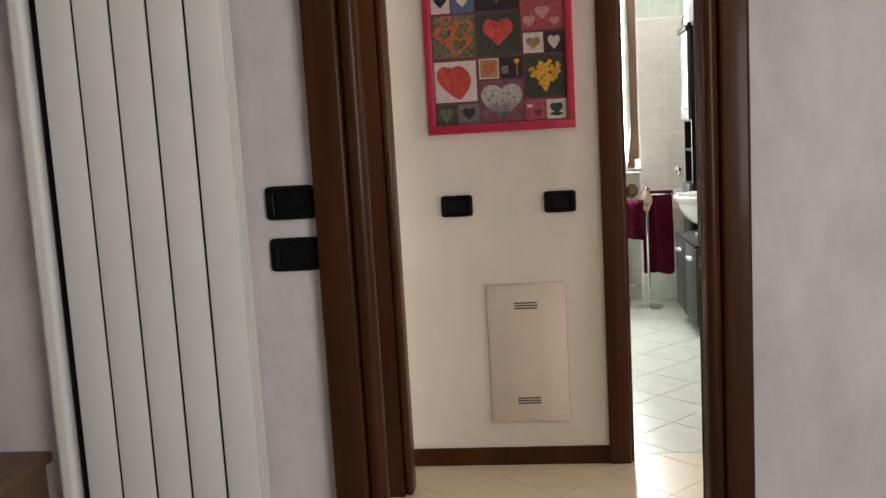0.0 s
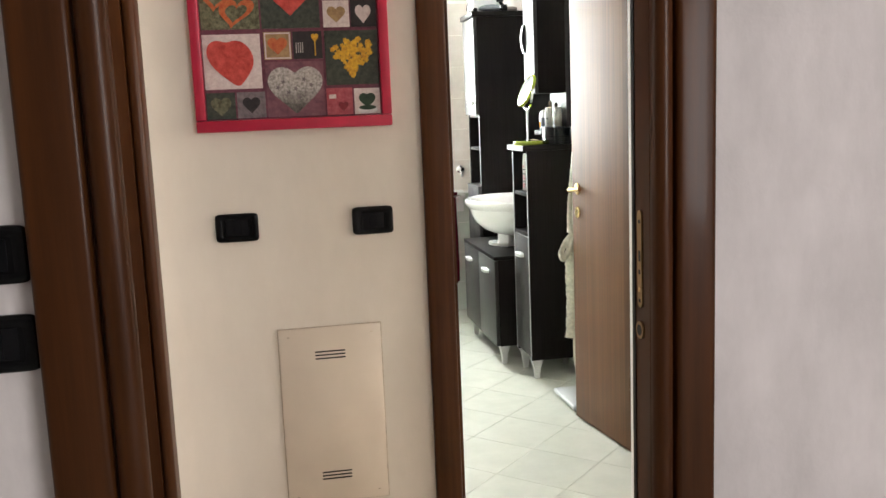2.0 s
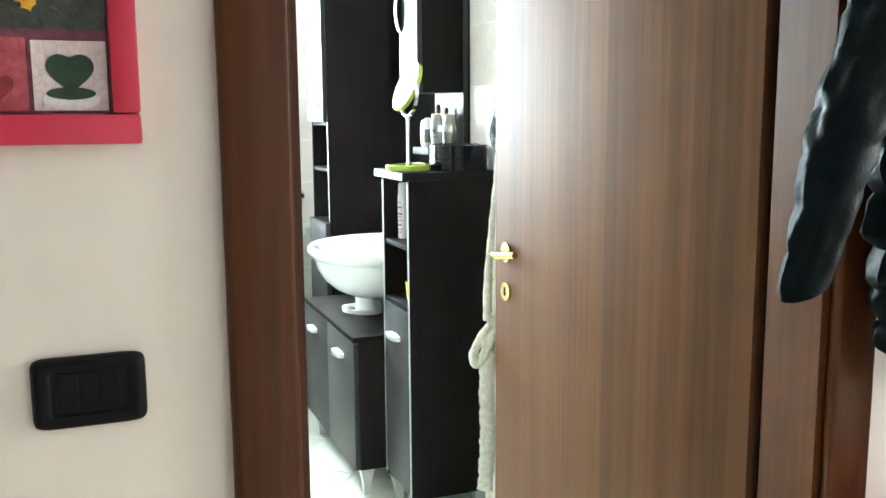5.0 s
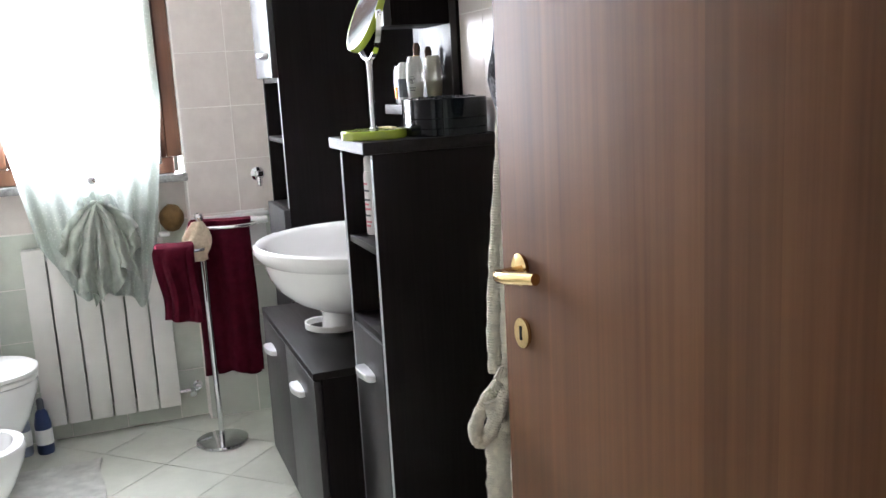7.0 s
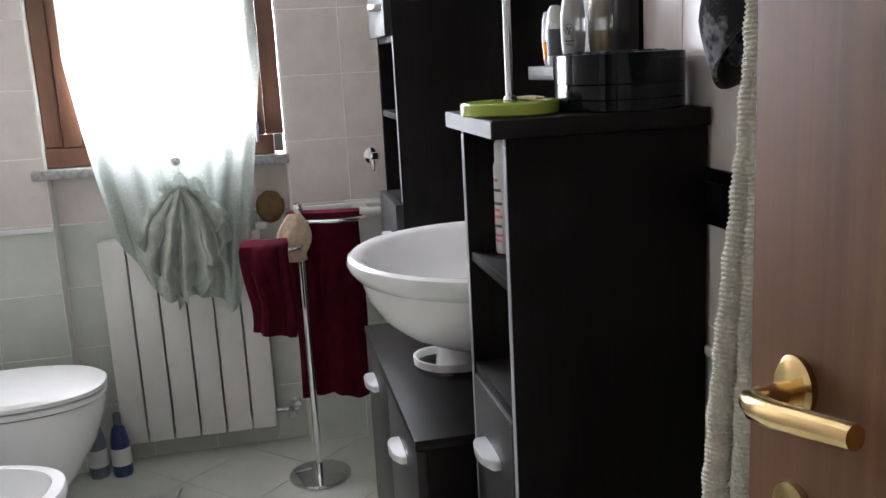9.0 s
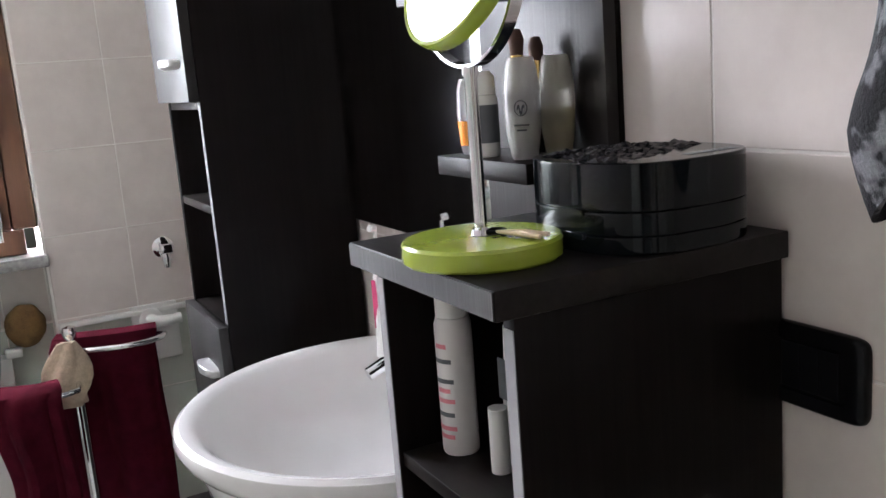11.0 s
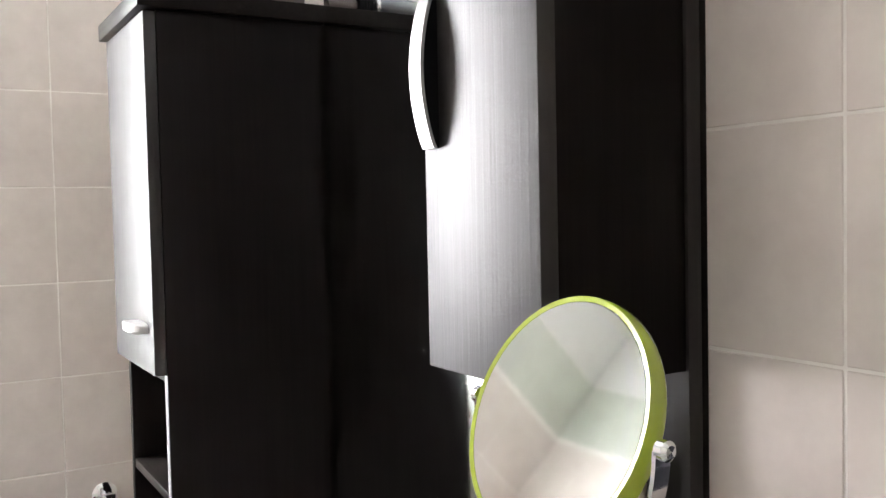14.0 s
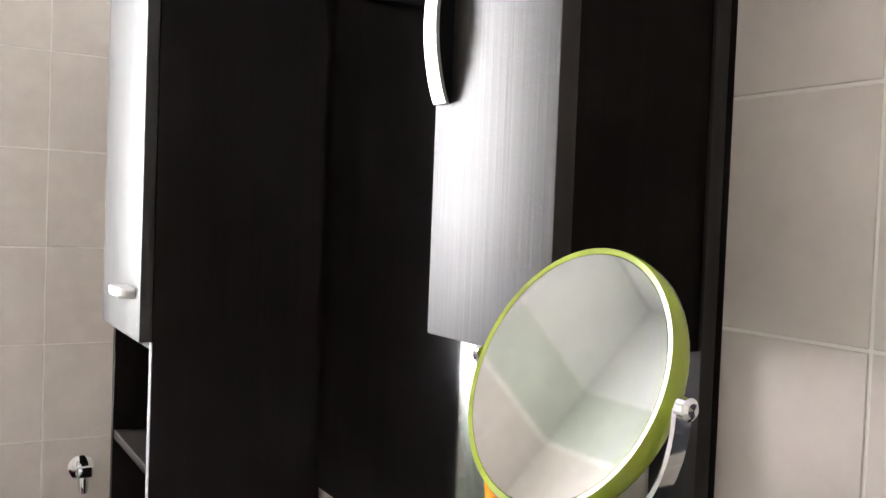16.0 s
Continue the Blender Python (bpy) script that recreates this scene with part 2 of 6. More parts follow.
M_TILE_FLOOR = tile_mat("pale_floor_tile", (0.52, 0.54, 0.47), (0.66, 0.67, 0.59), 0.22)
M_TILE_HALL = tile_mat("sand_floor_tile", (0.50, 0.40, 0.27), (0.62, 0.52, 0.38), 0.3)
M_SILL = plain("speckled_granite", (0.36, 0.36, 0.35), 0.25, var=0.45, scale=60, fine=250)
M_WINWOOD = wood("window_wood", (0.060, 0.024, 0.012), (0.125, 0.052, 0.026), 0.4)
M_PINE = wood("light_wood", (0.10, 0.055, 0.028), (0.17, 0.10, 0.055), 0.5)
M_MIRROR = metal("mirror_silver", (0.86, 0.88, 0.88), 0.012)
M_GLASS = glass("window_glass")


# ---- structure ----
def wall(name, specs, material, label):
    return structure(name, boxes(*specs), material, label)


# living room and the wall with the first doorway
wall_near = wall("wall_near", [(-1.6, 1.60, 2.155, 2.39, 0, 2.75), (1.60, 2.606, 2.2045, 2.385, 2.13, 2.75), (1.60, 2.545, 2.155, 2.204, 2.13, 2.75), (2.606, 4.2, 2.155, 2.385, 0, 2.75), (2.545, 2.606, 2.155, 2.204, 0, 2.75)], M_WALL_LIV, "grey trowelled plaster wall with a doorway")
wall_living_left = wall("wall_living_left", [(-1.8, -1.6, -2.9, 2.39, 0, 2.75)], M_WALL_LIV, "grey trowelled plaster wall")
wall_living_right = wall("wall_living_right", [(4.2, 4.4, -2.9, -1.8, 0, 2.75), (4.2, 4.4, -0.2, 2.155, 0, 2.75), (4.2, 4.4, -1.8, -0.2, 0, 0.85), (4.2, 4.4, -1.8, -0.2, 2.35, 2.75)], M_WALL_LIV, "grey trowelled plaster wall with a window opening")
wall_living_back = wall("wall_living_back", [(-1.8, 4.4, -2.9, -2.7, 0, 2.75)], M_WALL_LIV, "grey trowelled plaster wall")
# hall
wall_hall_far = wall("wall_hall_far", [(1.50, 2.42, 3.54, 3.635, 0, 2.75), (2.42, 3.34, 3.54, 3.635, 2.12, 2.75), (3.34, 5.5, 3.54, 3.635, 0, 2.75)], M_WALL_HALL, "cream painted wall with a doorway")
wall_hall_left = wall("wall_hall_left", [(1.43, 1.55, 2.39, 2.42, 0, 2.75), (1.43, 1.55, 2.42, 3.25, 2.12, 2.75), (1.43, 1.55, 3.25, 3.54, 0, 2.75)], M_WALL_HALL, "cream painted wall with a doorway")
wall_hall_right = wall("wall_hall_right", [(5.5, 5.6, 2.0, 3.635, 0, 0.9), (5.5, 5.6, 2.0, 3.635, 2.3, 2.75), (5.5, 5.6, 2.0, 2.45, 0.9, 2.3), (5.5, 5.6, 3.35, 3.635, 0.9, 2.3)], M_WALL_HALL, "cream painted wall with a window opening")
wall_hall_near = wall("wall_hall_near", [(4.2, 5.5, 2.155, 2.385, 0, 2.75)], M_WALL_HALL, "cream painted wall")
wall_return = wall("wall_return", [(2.605, 2.75, 2.386, 2.40, 0, 2.75), (2.583, 2.605, 2.205, 2.40, 0, 2.75)], M_WHITE_WALL, "white painted wall edge beside the doorway")
# bedroom
wall_bedroom = wall("wall_bedroom", [(-2.1, 1.43, 4.6, 4.7, 0, 2.75), (-2.1, -2.0, 2.39, 4.7, 0, 0.8), (-2.1, -2.0, 2.39, 4.7, 2.4, 2.75), (-2.1, -2.0, 2.39, 2.5, 0.8, 2.4), (-2.1, -2.0, 3.9, 4.7, 0.8, 2.4), (1.43, 1.50, 3.54, 4.7, 0, 2.75)], M_WHITE_WALL, "white painted bedroom wall")
# bathroom
EX, NY, WX, SY = 3.485, 6.97, 1.72, 3.67
wall_south = wall("wall_south", [(1.6, 2.42, 3.636, SY, 0, 2.75), (2.42, 3.34, 3.636, SY, 2.12, 2.75), (3.34, 3.6, 3.636, SY, 0, 2.75)], M_WALL_BATH, "pale painted bathroom wall with a doorway")
wall_east = wall("wall_east", [(EX + 0.0012, 3.6, SY, 7.3, 0, 2.75)], M_GROUT, "tiled bathroom wall, pale grout")
wall_west = wall("wall_west", [(1.6, WX - 0.0012, SY, 7.3, 0, 2.75)], M_GROUT, "tiled bathroom wall, pale grout")
wall_north = wall("wall_north", [
    (WX - 0.0012, 2.14, NY + 0.0012, 7.3, 0, 2.75), (2.90, EX + 0.0012, NY + 0.0012, 7.3, 0, 2.75),
    (2.14, 2.90, 7.0412, 7.3, 0, 1.0), (2.14, 2.90, NY + 0.0012, 7.3, 2.58, 2.75)], M_GROUT, "tiled bathroom wall with a window over a shallow niche")
M_WALL_UP = plaster("upper_wall_paint", (0.72, 0.72, 0.69), (0.78, 0.78, 0.75), bump=0.1)
wall_upper = wall("wall_upper", [(3.4845, 3.4865, SY, 7.0, 2.379, 2.749), (1.7195, 1.7215, SY, 7.0, 2.379, 2.749), (1.722, 2.139, 6.969, 6.9705, 2.379, 2.749), (2.901, 3.484, 6.969, 6.9705, 2.379, 2.749), (2.139, 2.901, 6.969, 6.9705, 2.581, 2.749)], M_WALL_UP, "white painted strip above the tiles")
floor_hall = structure("floor_hall", boxes((-2.0, 5.6, 2.155, 3.635, -0.15, -0.002), (-2.0, 1.5, 3.635, 4.7, -0.15, -0.002)), M_GROUT_F, "sand-coloured tiled hall floor")
floor_living = structure("floor_living", boxes((-1.8, 4.4, -2.9, 2.155, -0.15, -0.002)), M_GROUT_F, "tiled living room floor")
floor_bath = structure("floor_bath", boxes((1.6, 3.6, 3.635, 7.3, -0.15, -0.002)), M_GROUT_F, "pale green-grey tiled bathroom floor")
ceiling = structure("ceiling", boxes((-2.1, 5.6, -2.9, 7.3, 2.75, 2.9)), M_CEIL, "white painted ceiling")


def door_frame(name, x0, x1, wall_y0, wall_y1, top, cw, out0, out1, label):
    """A stained wood frame in a wall along x: two jambs, a head and rounded casings on both faces."""
    d = structure(name, boxes((x0 - 0.035, x0, wall_y0, wall_y1, 0, top), (x1, x1 + 0.035, wall_y0, wall_y1, 0, top), (x0 - 0.035, x1 + 0.035, wall_y0, wall_y1, top, top + 0.035)), M_CASING, label)
    for side, (a, b) in (("front", out0), ("back", out1)):
        if a is None:
            continue
        part("casing", casing_bm(x0 - 0.012 - cw, x0 - 0.012, a, b, 0, top + 0.012), M_CASING, d)
        part("casing", casing_bm(x1 + 0.012, x1 + 0.012 + cw, a, b, 0, top + 0.012), M_CASING, d)
        part("casing", boxes((x0 - 0.012 - cw, x1 + 0.012 + cw, a, b, top + 0.0125, top + 0.012 + cw, 0.008)), M_CASING, d)
    return d


def casing_bm(x0, x1, y0, y1, z0, z1):
    """An upright casing with softly rounded front edges."""
    bm = bmesh.new()
    box(bm, x0, x1, y0, y1, z0, z1, 0.010, 4)
    return bm


door_1 = structure("door_1", boxes((1.627, 1.690, 2.130, 2.20, 0, 2.08), (2.508, 2.555, 2.130, 2.20, 0, 2.08), (1.627, 2.555, 2.130, 2.20, 2.0805, 2.115)), M_CASING, "dark stained wooden door frame without a leaf")
part("casing", casing_bm(1.563, 1.651, 2.112, 2.154, 0, 2.092), M_CASING, door_1)
part("casing", casing_bm(2.548, 2.618, 2.112, 2.154, 0, 2.092), M_CASING, door_1)
part("casing", boxes((1.563, 2.618, 2.112, 2.154, 2.0925, 2.178, 0.008)), M_CASING, door_1)


def round_bar(x0, x1, y0, y1):
    """An upright bar with a half-round front."""
    cx, rx = (x0 + x1) / 2, (x1 - x0) / 2
    arc = [(cx - rx * math.cos(math.pi * i / 16), y0 + 0.020 - 0.020 * math.sin(math.pi * i / 16)) for i in range(17)]
    bm = bmesh.new()
    return prism(bm, arc + [(x1, y1), (x0, y1)], "z", 0, 2.08)


part("round_stop", round_bar(1.656, 1.701, 2.104, 2.1295), M_CASING, door_1)
part("round_stop", round_bar(2.5085, 2.543, 2.104, 2.1295), M_CASING, door_1)
door_2 = door_frame("door_2", 2.463, 3.318, 3.5405, 3.669, 2.08, 0.088, (3.515, 3.5395), (3.671, 3.69), "dark stained wooden bathroom door frame")

# ---- bathroom tiles ----
TILE_MESH = {}


def tile_mesh(w, h, axis, material):
    key = (round(w, 3), round(h, 3), axis, material.name)
    if key not in TILE_MESH:
        bm = bmesh.new()
        t = 0.007
        dims = {"x": (t, w, h), "y": (w, t, h)}[axis]
        box(bm, -dims[0] / 2, dims[0] / 2, -dims[1] / 2, dims[1] / 2, -dims[2] / 2, dims[2] / 2, 0.001, 1)
        TILE_MESH[key] = finish(bm, "tile", material, False)
    return TILE_MESH[key]


def tile_wall(parent, axis, plane, inward, a0, a1, z0, z1, tw, th, oa, oz, material, g=0.003):
    """Tiles on an upright wall whose face lies at plane; oa and oz are a joint's place."""
    n0, n1 = math.floor((a0 - oa) / tw), math.ceil((a1 - oa) / tw)
    k0, k1 = math.floor((z0 - oz) / th), math.ceil((z1 - oz) / th)
    for i in range(n0, n1):
        for k in range(k0, k1):
            u0, u1 = max(a0, oa + i * tw), min(a1, oa + (i + 1) * tw)
            w0, w1 = max(z0, oz + k * th), min(z1, oz + (k + 1) * th)
            if u1 - u0 < 0.012 or w1 - w0 < 0.012:
                continue
            ob = new("tile", tile_mesh(u1 - u0 - g, w1 - w0 - g, axis, material))
            mid = ((u0 + u1) / 2, (w0 + w1) / 2)
            c = plane + inward * 0.0035
            ob.location = (c, mid[0], mid[1]) if axis == "x" else (mid[0], c, mid[1])
            ob.parent = parent


def clip_poly(poly, x0, x1, y0, y1):
    for axis, lim, sign in ((0, x0, 1), (0, x1, -1), (1, y0, 1), (1, y1, -1)):
        out = []
        for p, q in zip(poly, poly[1:] + poly[:1]):
            pin, qin = sign * (p[axis] - lim) >= 0, sign * (q[axis] - lim) >= 0
            if pin:
                out.append(p)
            if pin != qin:
                k = (lim - p[axis]) / (q[axis] - p[axis])
                out.append((p[0] + k * (q[0] - p[0]), p[1] + k * (q[1] - p[1])))
        poly = out
        if len(poly) < 3:
            return []
    return poly


def tile_floor(parent, x0, x1, y0, y1, size, ox, oy, material, diagonal=True, g=0.0028):
    s = size - g
    n = int((abs(x1 - x0) + abs(y1 - y0)) / size * 1.5) + 4
    for i in range(-n, n):
        for k in range(-n, n):
            a = radians(45) if diagonal else 0
            cx = ox + (i * math.cos(a) - k * math.sin(a)) * size
            cy = oy + (i * math.sin(a) + k * math.cos(a)) * size
            if not (x0 - size < cx < x1 + size and y0 - size < cy < y1 + size):
                continue
            sq = [(cx + s * (u * math.cos(a) - v * math.sin(a)), cy + s * (u * math.sin(a) + v * math.cos(a))) for u, v in ((-.5, -.5), (.5, -.5), (.5, .5), (-.5, .5))]
            pl = clip_poly(sq, x0, x1, y0, y1)
            if len(pl) < 3:
                continue
            area = abs(sum(p[0] * q[1] - p[1] * q[0] for p, q in zip(pl, pl[1:] + pl[:1]))) / 2
            if area < 0.0008:
                continue
            bm = bmesh.new()
            loft(bm, [[(x, y, -0.008) for x, y in pl], [(x, y, 0.0) for x, y in pl]])
            ob = new("tile", finish(bm, "tile", material, False))
            ob.parent = parent


# ---- things: bathroom ----
def door_leaf():
    """An open veneered door, hinged at (3.312, 3.70), its free edge at (3.195, 4.56)."""
    h, e = Vector((3.316, 3.70, 0)), Vector((3.197, 4.562, 0))
    d = (e - h).normalized()
    n = Vector((-d.y, d.x, 0))  # towards the room, west
    L = (e - h).length
    m = Matrix(((d.x, n.x, 0, h.x), (d.y, n.y, 0, h.y), (0, 0, 1, 0), (0, 0, 0, 1)))

    def local(bm):
        bmesh.ops.transform(bm, matrix=m, verts=bm.verts[:])
        return bm
    t = thing("door", tuple((h + e) / 2), "open walnut-veneered bathroom door with brass handle", "door")
    part("leaf", local(boxes((0, L, -0.044, 0, 0.008, 2.07, 0.002))), M_DOOR, t)
    part("edge_strip", local(boxes((L + 0.0005, L + 0.0025, -0.040, -0.004, 0.010, 2.068))), M_DOOR_EDGE, t, "dark door edge strip")
    bm = bmesh.new()
    lathe(bm, [(0.0, 0), (0.024, 0), (0.026, 0.003), (0.026, 0.007), (0.022, 0.010), (0.0, 0.010)], (0, 0, 0), seg=28)
    bmesh.ops.transform(bm, matrix=pose(L - 0.058, 0, 1.058, -90, 0, 0) @ Matrix.Diagonal((0.80, 1.0, 1, 1)), verts=bm.verts[:])
    rose = part("rose", local(bm), M_BRASS, t, "polished brass rose")
    bm = bmesh.new()
    z = 1.055
    tube(bm, [(L - 0.058, 0.008, z), (L - 0.058, 0.030, z), (L - 0.060, 0.046, z), (L - 0.072, 0.051, z + 0.0005), (L - 0.095, 0.052, z + 0.003), (L - 0.125, 0.049, z + 0.007), (L - 0.150, 0.046, z + 0.010), (L - 0.160, 0.045, z + 0.011)], [0.0095, 0.0095, 0.010, 0.0105, 0.0105, 0.010, 0.0095, 0.009], 14)
    part("lever_handle", local(bm), M_BRASS, t, "polished brass lever handle")
    bm = bmesh.new()
    ring = [(0.0, 0), (0.024, 0), (0.026, 0.003), (0.025, 0.007), (0.0, 0.008)]
    lathe(bm, ring, seg=28)
    bmesh.ops.transform(bm, matrix=pose(L - 0.058, 0, 0.955, -90, 0, 0) @ Matrix.Diagonal((0.80, 0.98, 1, 1)), verts=bm.verts[:])
    esc = part("escutcheon", local(bm), M_BRASS, t, "oval brass keyhole plate")
    part("keyhole", local(boxes((L - 0.0605, L - 0.0555, 0.0081, 0.0088, 0.944, 0.967, 0.0))), M_BLACKM, esc)
    part("hinge", local(boxes((-0.010, 0.012, 0.0, 0.006, 1.70, 1.79, 0.002))), M_BRASS, t)
    return t


door_leaf()


def legs(t, pts, h, material=M_SILVER):
    """Small flared furniture feet."""
    for x, y in pts:
        bm = bmesh.new()
        loft(bm, [[(x + sx * a, y + sy * a, z) for sx, sy in ((-1, -1), (1, -1), (1, 1), (-1, 1))] for z, a in ((0, 0.012), (0.012, 0.013), (h * 0.55, 0.017), (h * 0.85, 0.024), (h, 0.030))])
        part("leg", bm, material, t, "silver plastic foot")


def bow_knob(parent, x, y, z, w=0.112, axis="y", s=1.0):
    """A silver half-moon pull whose flat top stands off a west-facing front."""
    bm = bmesh.new()
    rings = []
    n = 18
    for i in range(n + 1):
        a = math.pi * i / n
        u, d = -w / 2 * math.cos(a), 0.004 + 0.026 * math.sin(a) ** 0.75
        h = (0.006 + 0.007 * math.sin(a)) * s
        rings.append([(x, y + u, z + h), (x - d + 0.002, y + u, z + h), (x - d, y + u, z + h - 0.0025), (x - d + 0.001, y + u, z - h * 0.4), (x - d * 0.6, y + u, z - h), (x, y + u, z - h)])
    loft(bm, rings)
    return part("handle", bm, M_SILVER, parent, "silver half-moon handle")


def side_cabinet():
    t = thing("side_cabinet", (3.32, 5.31, 0), "dark wenge cabinet with open shelves over a door", "cabinet")
    y0, y1, x0, x1 = 5.168, 5.456, 3.164, 3.478
    part("side_panel", boxes((x0, x1, y0, y0 + 0.018, 0.105, 1.2005, 0.001)), M_WENGE, t)
    part("side_panel", boxes((x0, x1, y1 - 0.018, y1, 0.105, 1.2005, 0.001)), M_WENGE, t)
    part("back_panel", boxes((x1 - 0.012, x1 - 0.004, y0 + 0.0185, y1 - 0.0185, 0.12, 1.188)), M_WENGE, t)
    for a in (y0, y1 - 0.018):
        part("edge_band", boxes((x0 - 0.0012, x0 - 0.0002, a + 0.001, a + 0.017, 0.108, 1.188)), M_SILVER_EDGE, t, "grey edge banding")
    part("shelf", boxes((x0 + 0.004, x1 - 0.0125, y0 + 0.0185, y1 - 0.0185, 0.966, 0.983, 0.001)), M_WENGE_H, t)
    part("shelf", boxes((x0 + 0.002, x1 - 0.0125, y0 + 0.0185, y1 - 0.0185, 0.760, 0.778, 0.001)), M_WENGE_H, t)
    part("bottom_panel", boxes((x0 + 0.016, x1 - 0.0125, y0 + 0.0185, y1 - 0.0185, 0.105, 0.122, 0.001)), M_WENGE_H, t)
    part("top", boxes((3.142, 3.479, 5.160, 5.474, 1.201, 1.228, 0.0015)), M_WENGE_H, t, "thick wenge top")
    part("edge_band", boxes((3.1405, 3.1418, 5.1615, 5.4725, 1.2025, 1.2265)), M_WENGE_FRONT, t, "lacquered front edge")
    d = part("cabinet_door", boxes((x0 - 0.003, x0 + 0.015, y0 + 0.0195, y1 - 0.0195, 0.124, 0.757, 0.0015)), M_WENGE_FRONT, t)
    bow_knob(d, x0 - 0.003, 5.318, 0.652)
    legs(t, [(x0 + 0.035, y0 + 0.035), (x0 + 0.035, y1 - 0.035), (x1 - 0.05, y0 + 0.035), (x1 - 0.05, y1 - 0.035)], 0.1045)
    return t


M_SILVER_EDGE = plain("grey_edge_band", (0.30, 0.30, 0.31), 0.35, var=0.06)
side_cabinet()


def vanity():
    t = thing("vanity_unit", (3.27, 5.88, 0), "low dark wenge washbasin cabinet with two doors", "cabinet")
    x0, x1, y0, y1 = 3.075, 3.478, 5.485, 6.282
    part("side_panel", boxes((x0, x1, y0, y0 + 0.018, 0.11, 0.597, 0.001)), M_WENGE, t)
    part("side_panel", boxes((x0, x1, y1 - 0.018, y1, 0.11, 0.597, 0.001)), M_WENGE, t)
    part("bottom_panel", boxes((x0 + 0.001, x1, y0 + 0.0185, y1 - 0.0185, 0.11, 0.128)), M_WENGE_H, t)
    part("back_panel", boxes((x1 - 0.01, x1 - 0.002, y0 + 0.0185, y1 - 0.0185, 0.1285, 0.596)), M_WENGE, t)
    part("top", boxes((3.052, 3.479, y0 - 0.003, y1, 0.5975, 0.618, 0.002)), M_WENGE_H, t)
    ym = (y0 + y1) / 2
    for a, b, k in ((y0 + 0.001, ym - 0.002, 5.68), (ym + 0.002, y1 - 0.001, 6.11)):
        d = part("cabinet_door", boxes((x0 - 0.021, x0 - 0.001, a, b, 0.113, 0.593, 0.0015)), M_WENGE_FRONT, t)
        bow_knob(d, x0 - 0.021, k, 0.515)
    legs(t, [(x0 + 0.03, y0 + 0.04), (x0 + 0.03, y1 - 0.04), (x1 - 0.05, y0 + 0.04), (x1 - 0.05, y1 - 0.04)], 0.1095)
    return t


vanity()


def tall_cabinet():
    t = thing("tall_cabinet", (3.32, 6.45, 0), "tall dark wenge cabinet with an open middle shelf", "cabinet")
    x0, x1, y0, y1 = 3.182, 3.477, 6.297, 6.612
    part("side_panel", boxes((x0, x1, y0, y0 + 0.018, 0.10, 1.987, 0.001)), M_WENGE, t)
    part("side_panel", boxes((x0, x1, y1 - 0.018, y1, 0.10, 1.987, 0.001)), M_WENGE, t)
    part("back_panel", boxes((x1 - 0.012, x1 - 0.004, y0 + 0.0185, y1 - 0.0185, 0.11, 1.986)), M_WENGE, t)
    part("top", boxes((x0 - 0.032, x1, y0 - 0.014, y1 + 0.014, 1.9875, 2.018, 0.002)), M_WENGE_H, t)
    for z in (0.10, 0.925, 1.165, 1.372):
        part("shelf", boxes((x0 + 0.002, x1 - 0.0125, y0 + 0.0185, y1 - 0.0185, z, z + 0.017, 0.001)), M_WENGE_H, t)
    part("edge_band", boxes((x0 - 0.0012, x0 - 0.0002, y0 + 0.001, y0 + 0.017, 0.945, 1.386)), M_SILVER_EDGE, t)
    d = part("cabinet_door", boxes((x0 - 0.021, x0 - 0.001, y0 + 0.001, y1 - 0.001, 1.388, 1.984, 0.0015)), M_WENGE_FRONT, t)
    bow_knob(d, x0 - 0.021, 6.385, 1.462, 0.105, "y", 0.8)
    d = part("cabinet_door", boxes((x0 - 0.021, x0 - 0.001, y0 + 0.001, y1 - 0.001, 0.104, 0.940, 0.0015)), M_WENGE_FRONT, t)
    bow_knob(d, x0 - 0.021, 6.395, 0.835)
    legs(t, [(x0 + 0.03, y0 + 0.04), (x0 + 0.03, y1 - 0.04), (x1 - 0.05, y0 + 0.04), (x1 - 0.05, y1 - 0.04)], 0.0995)
    return t


tall_cabinet()


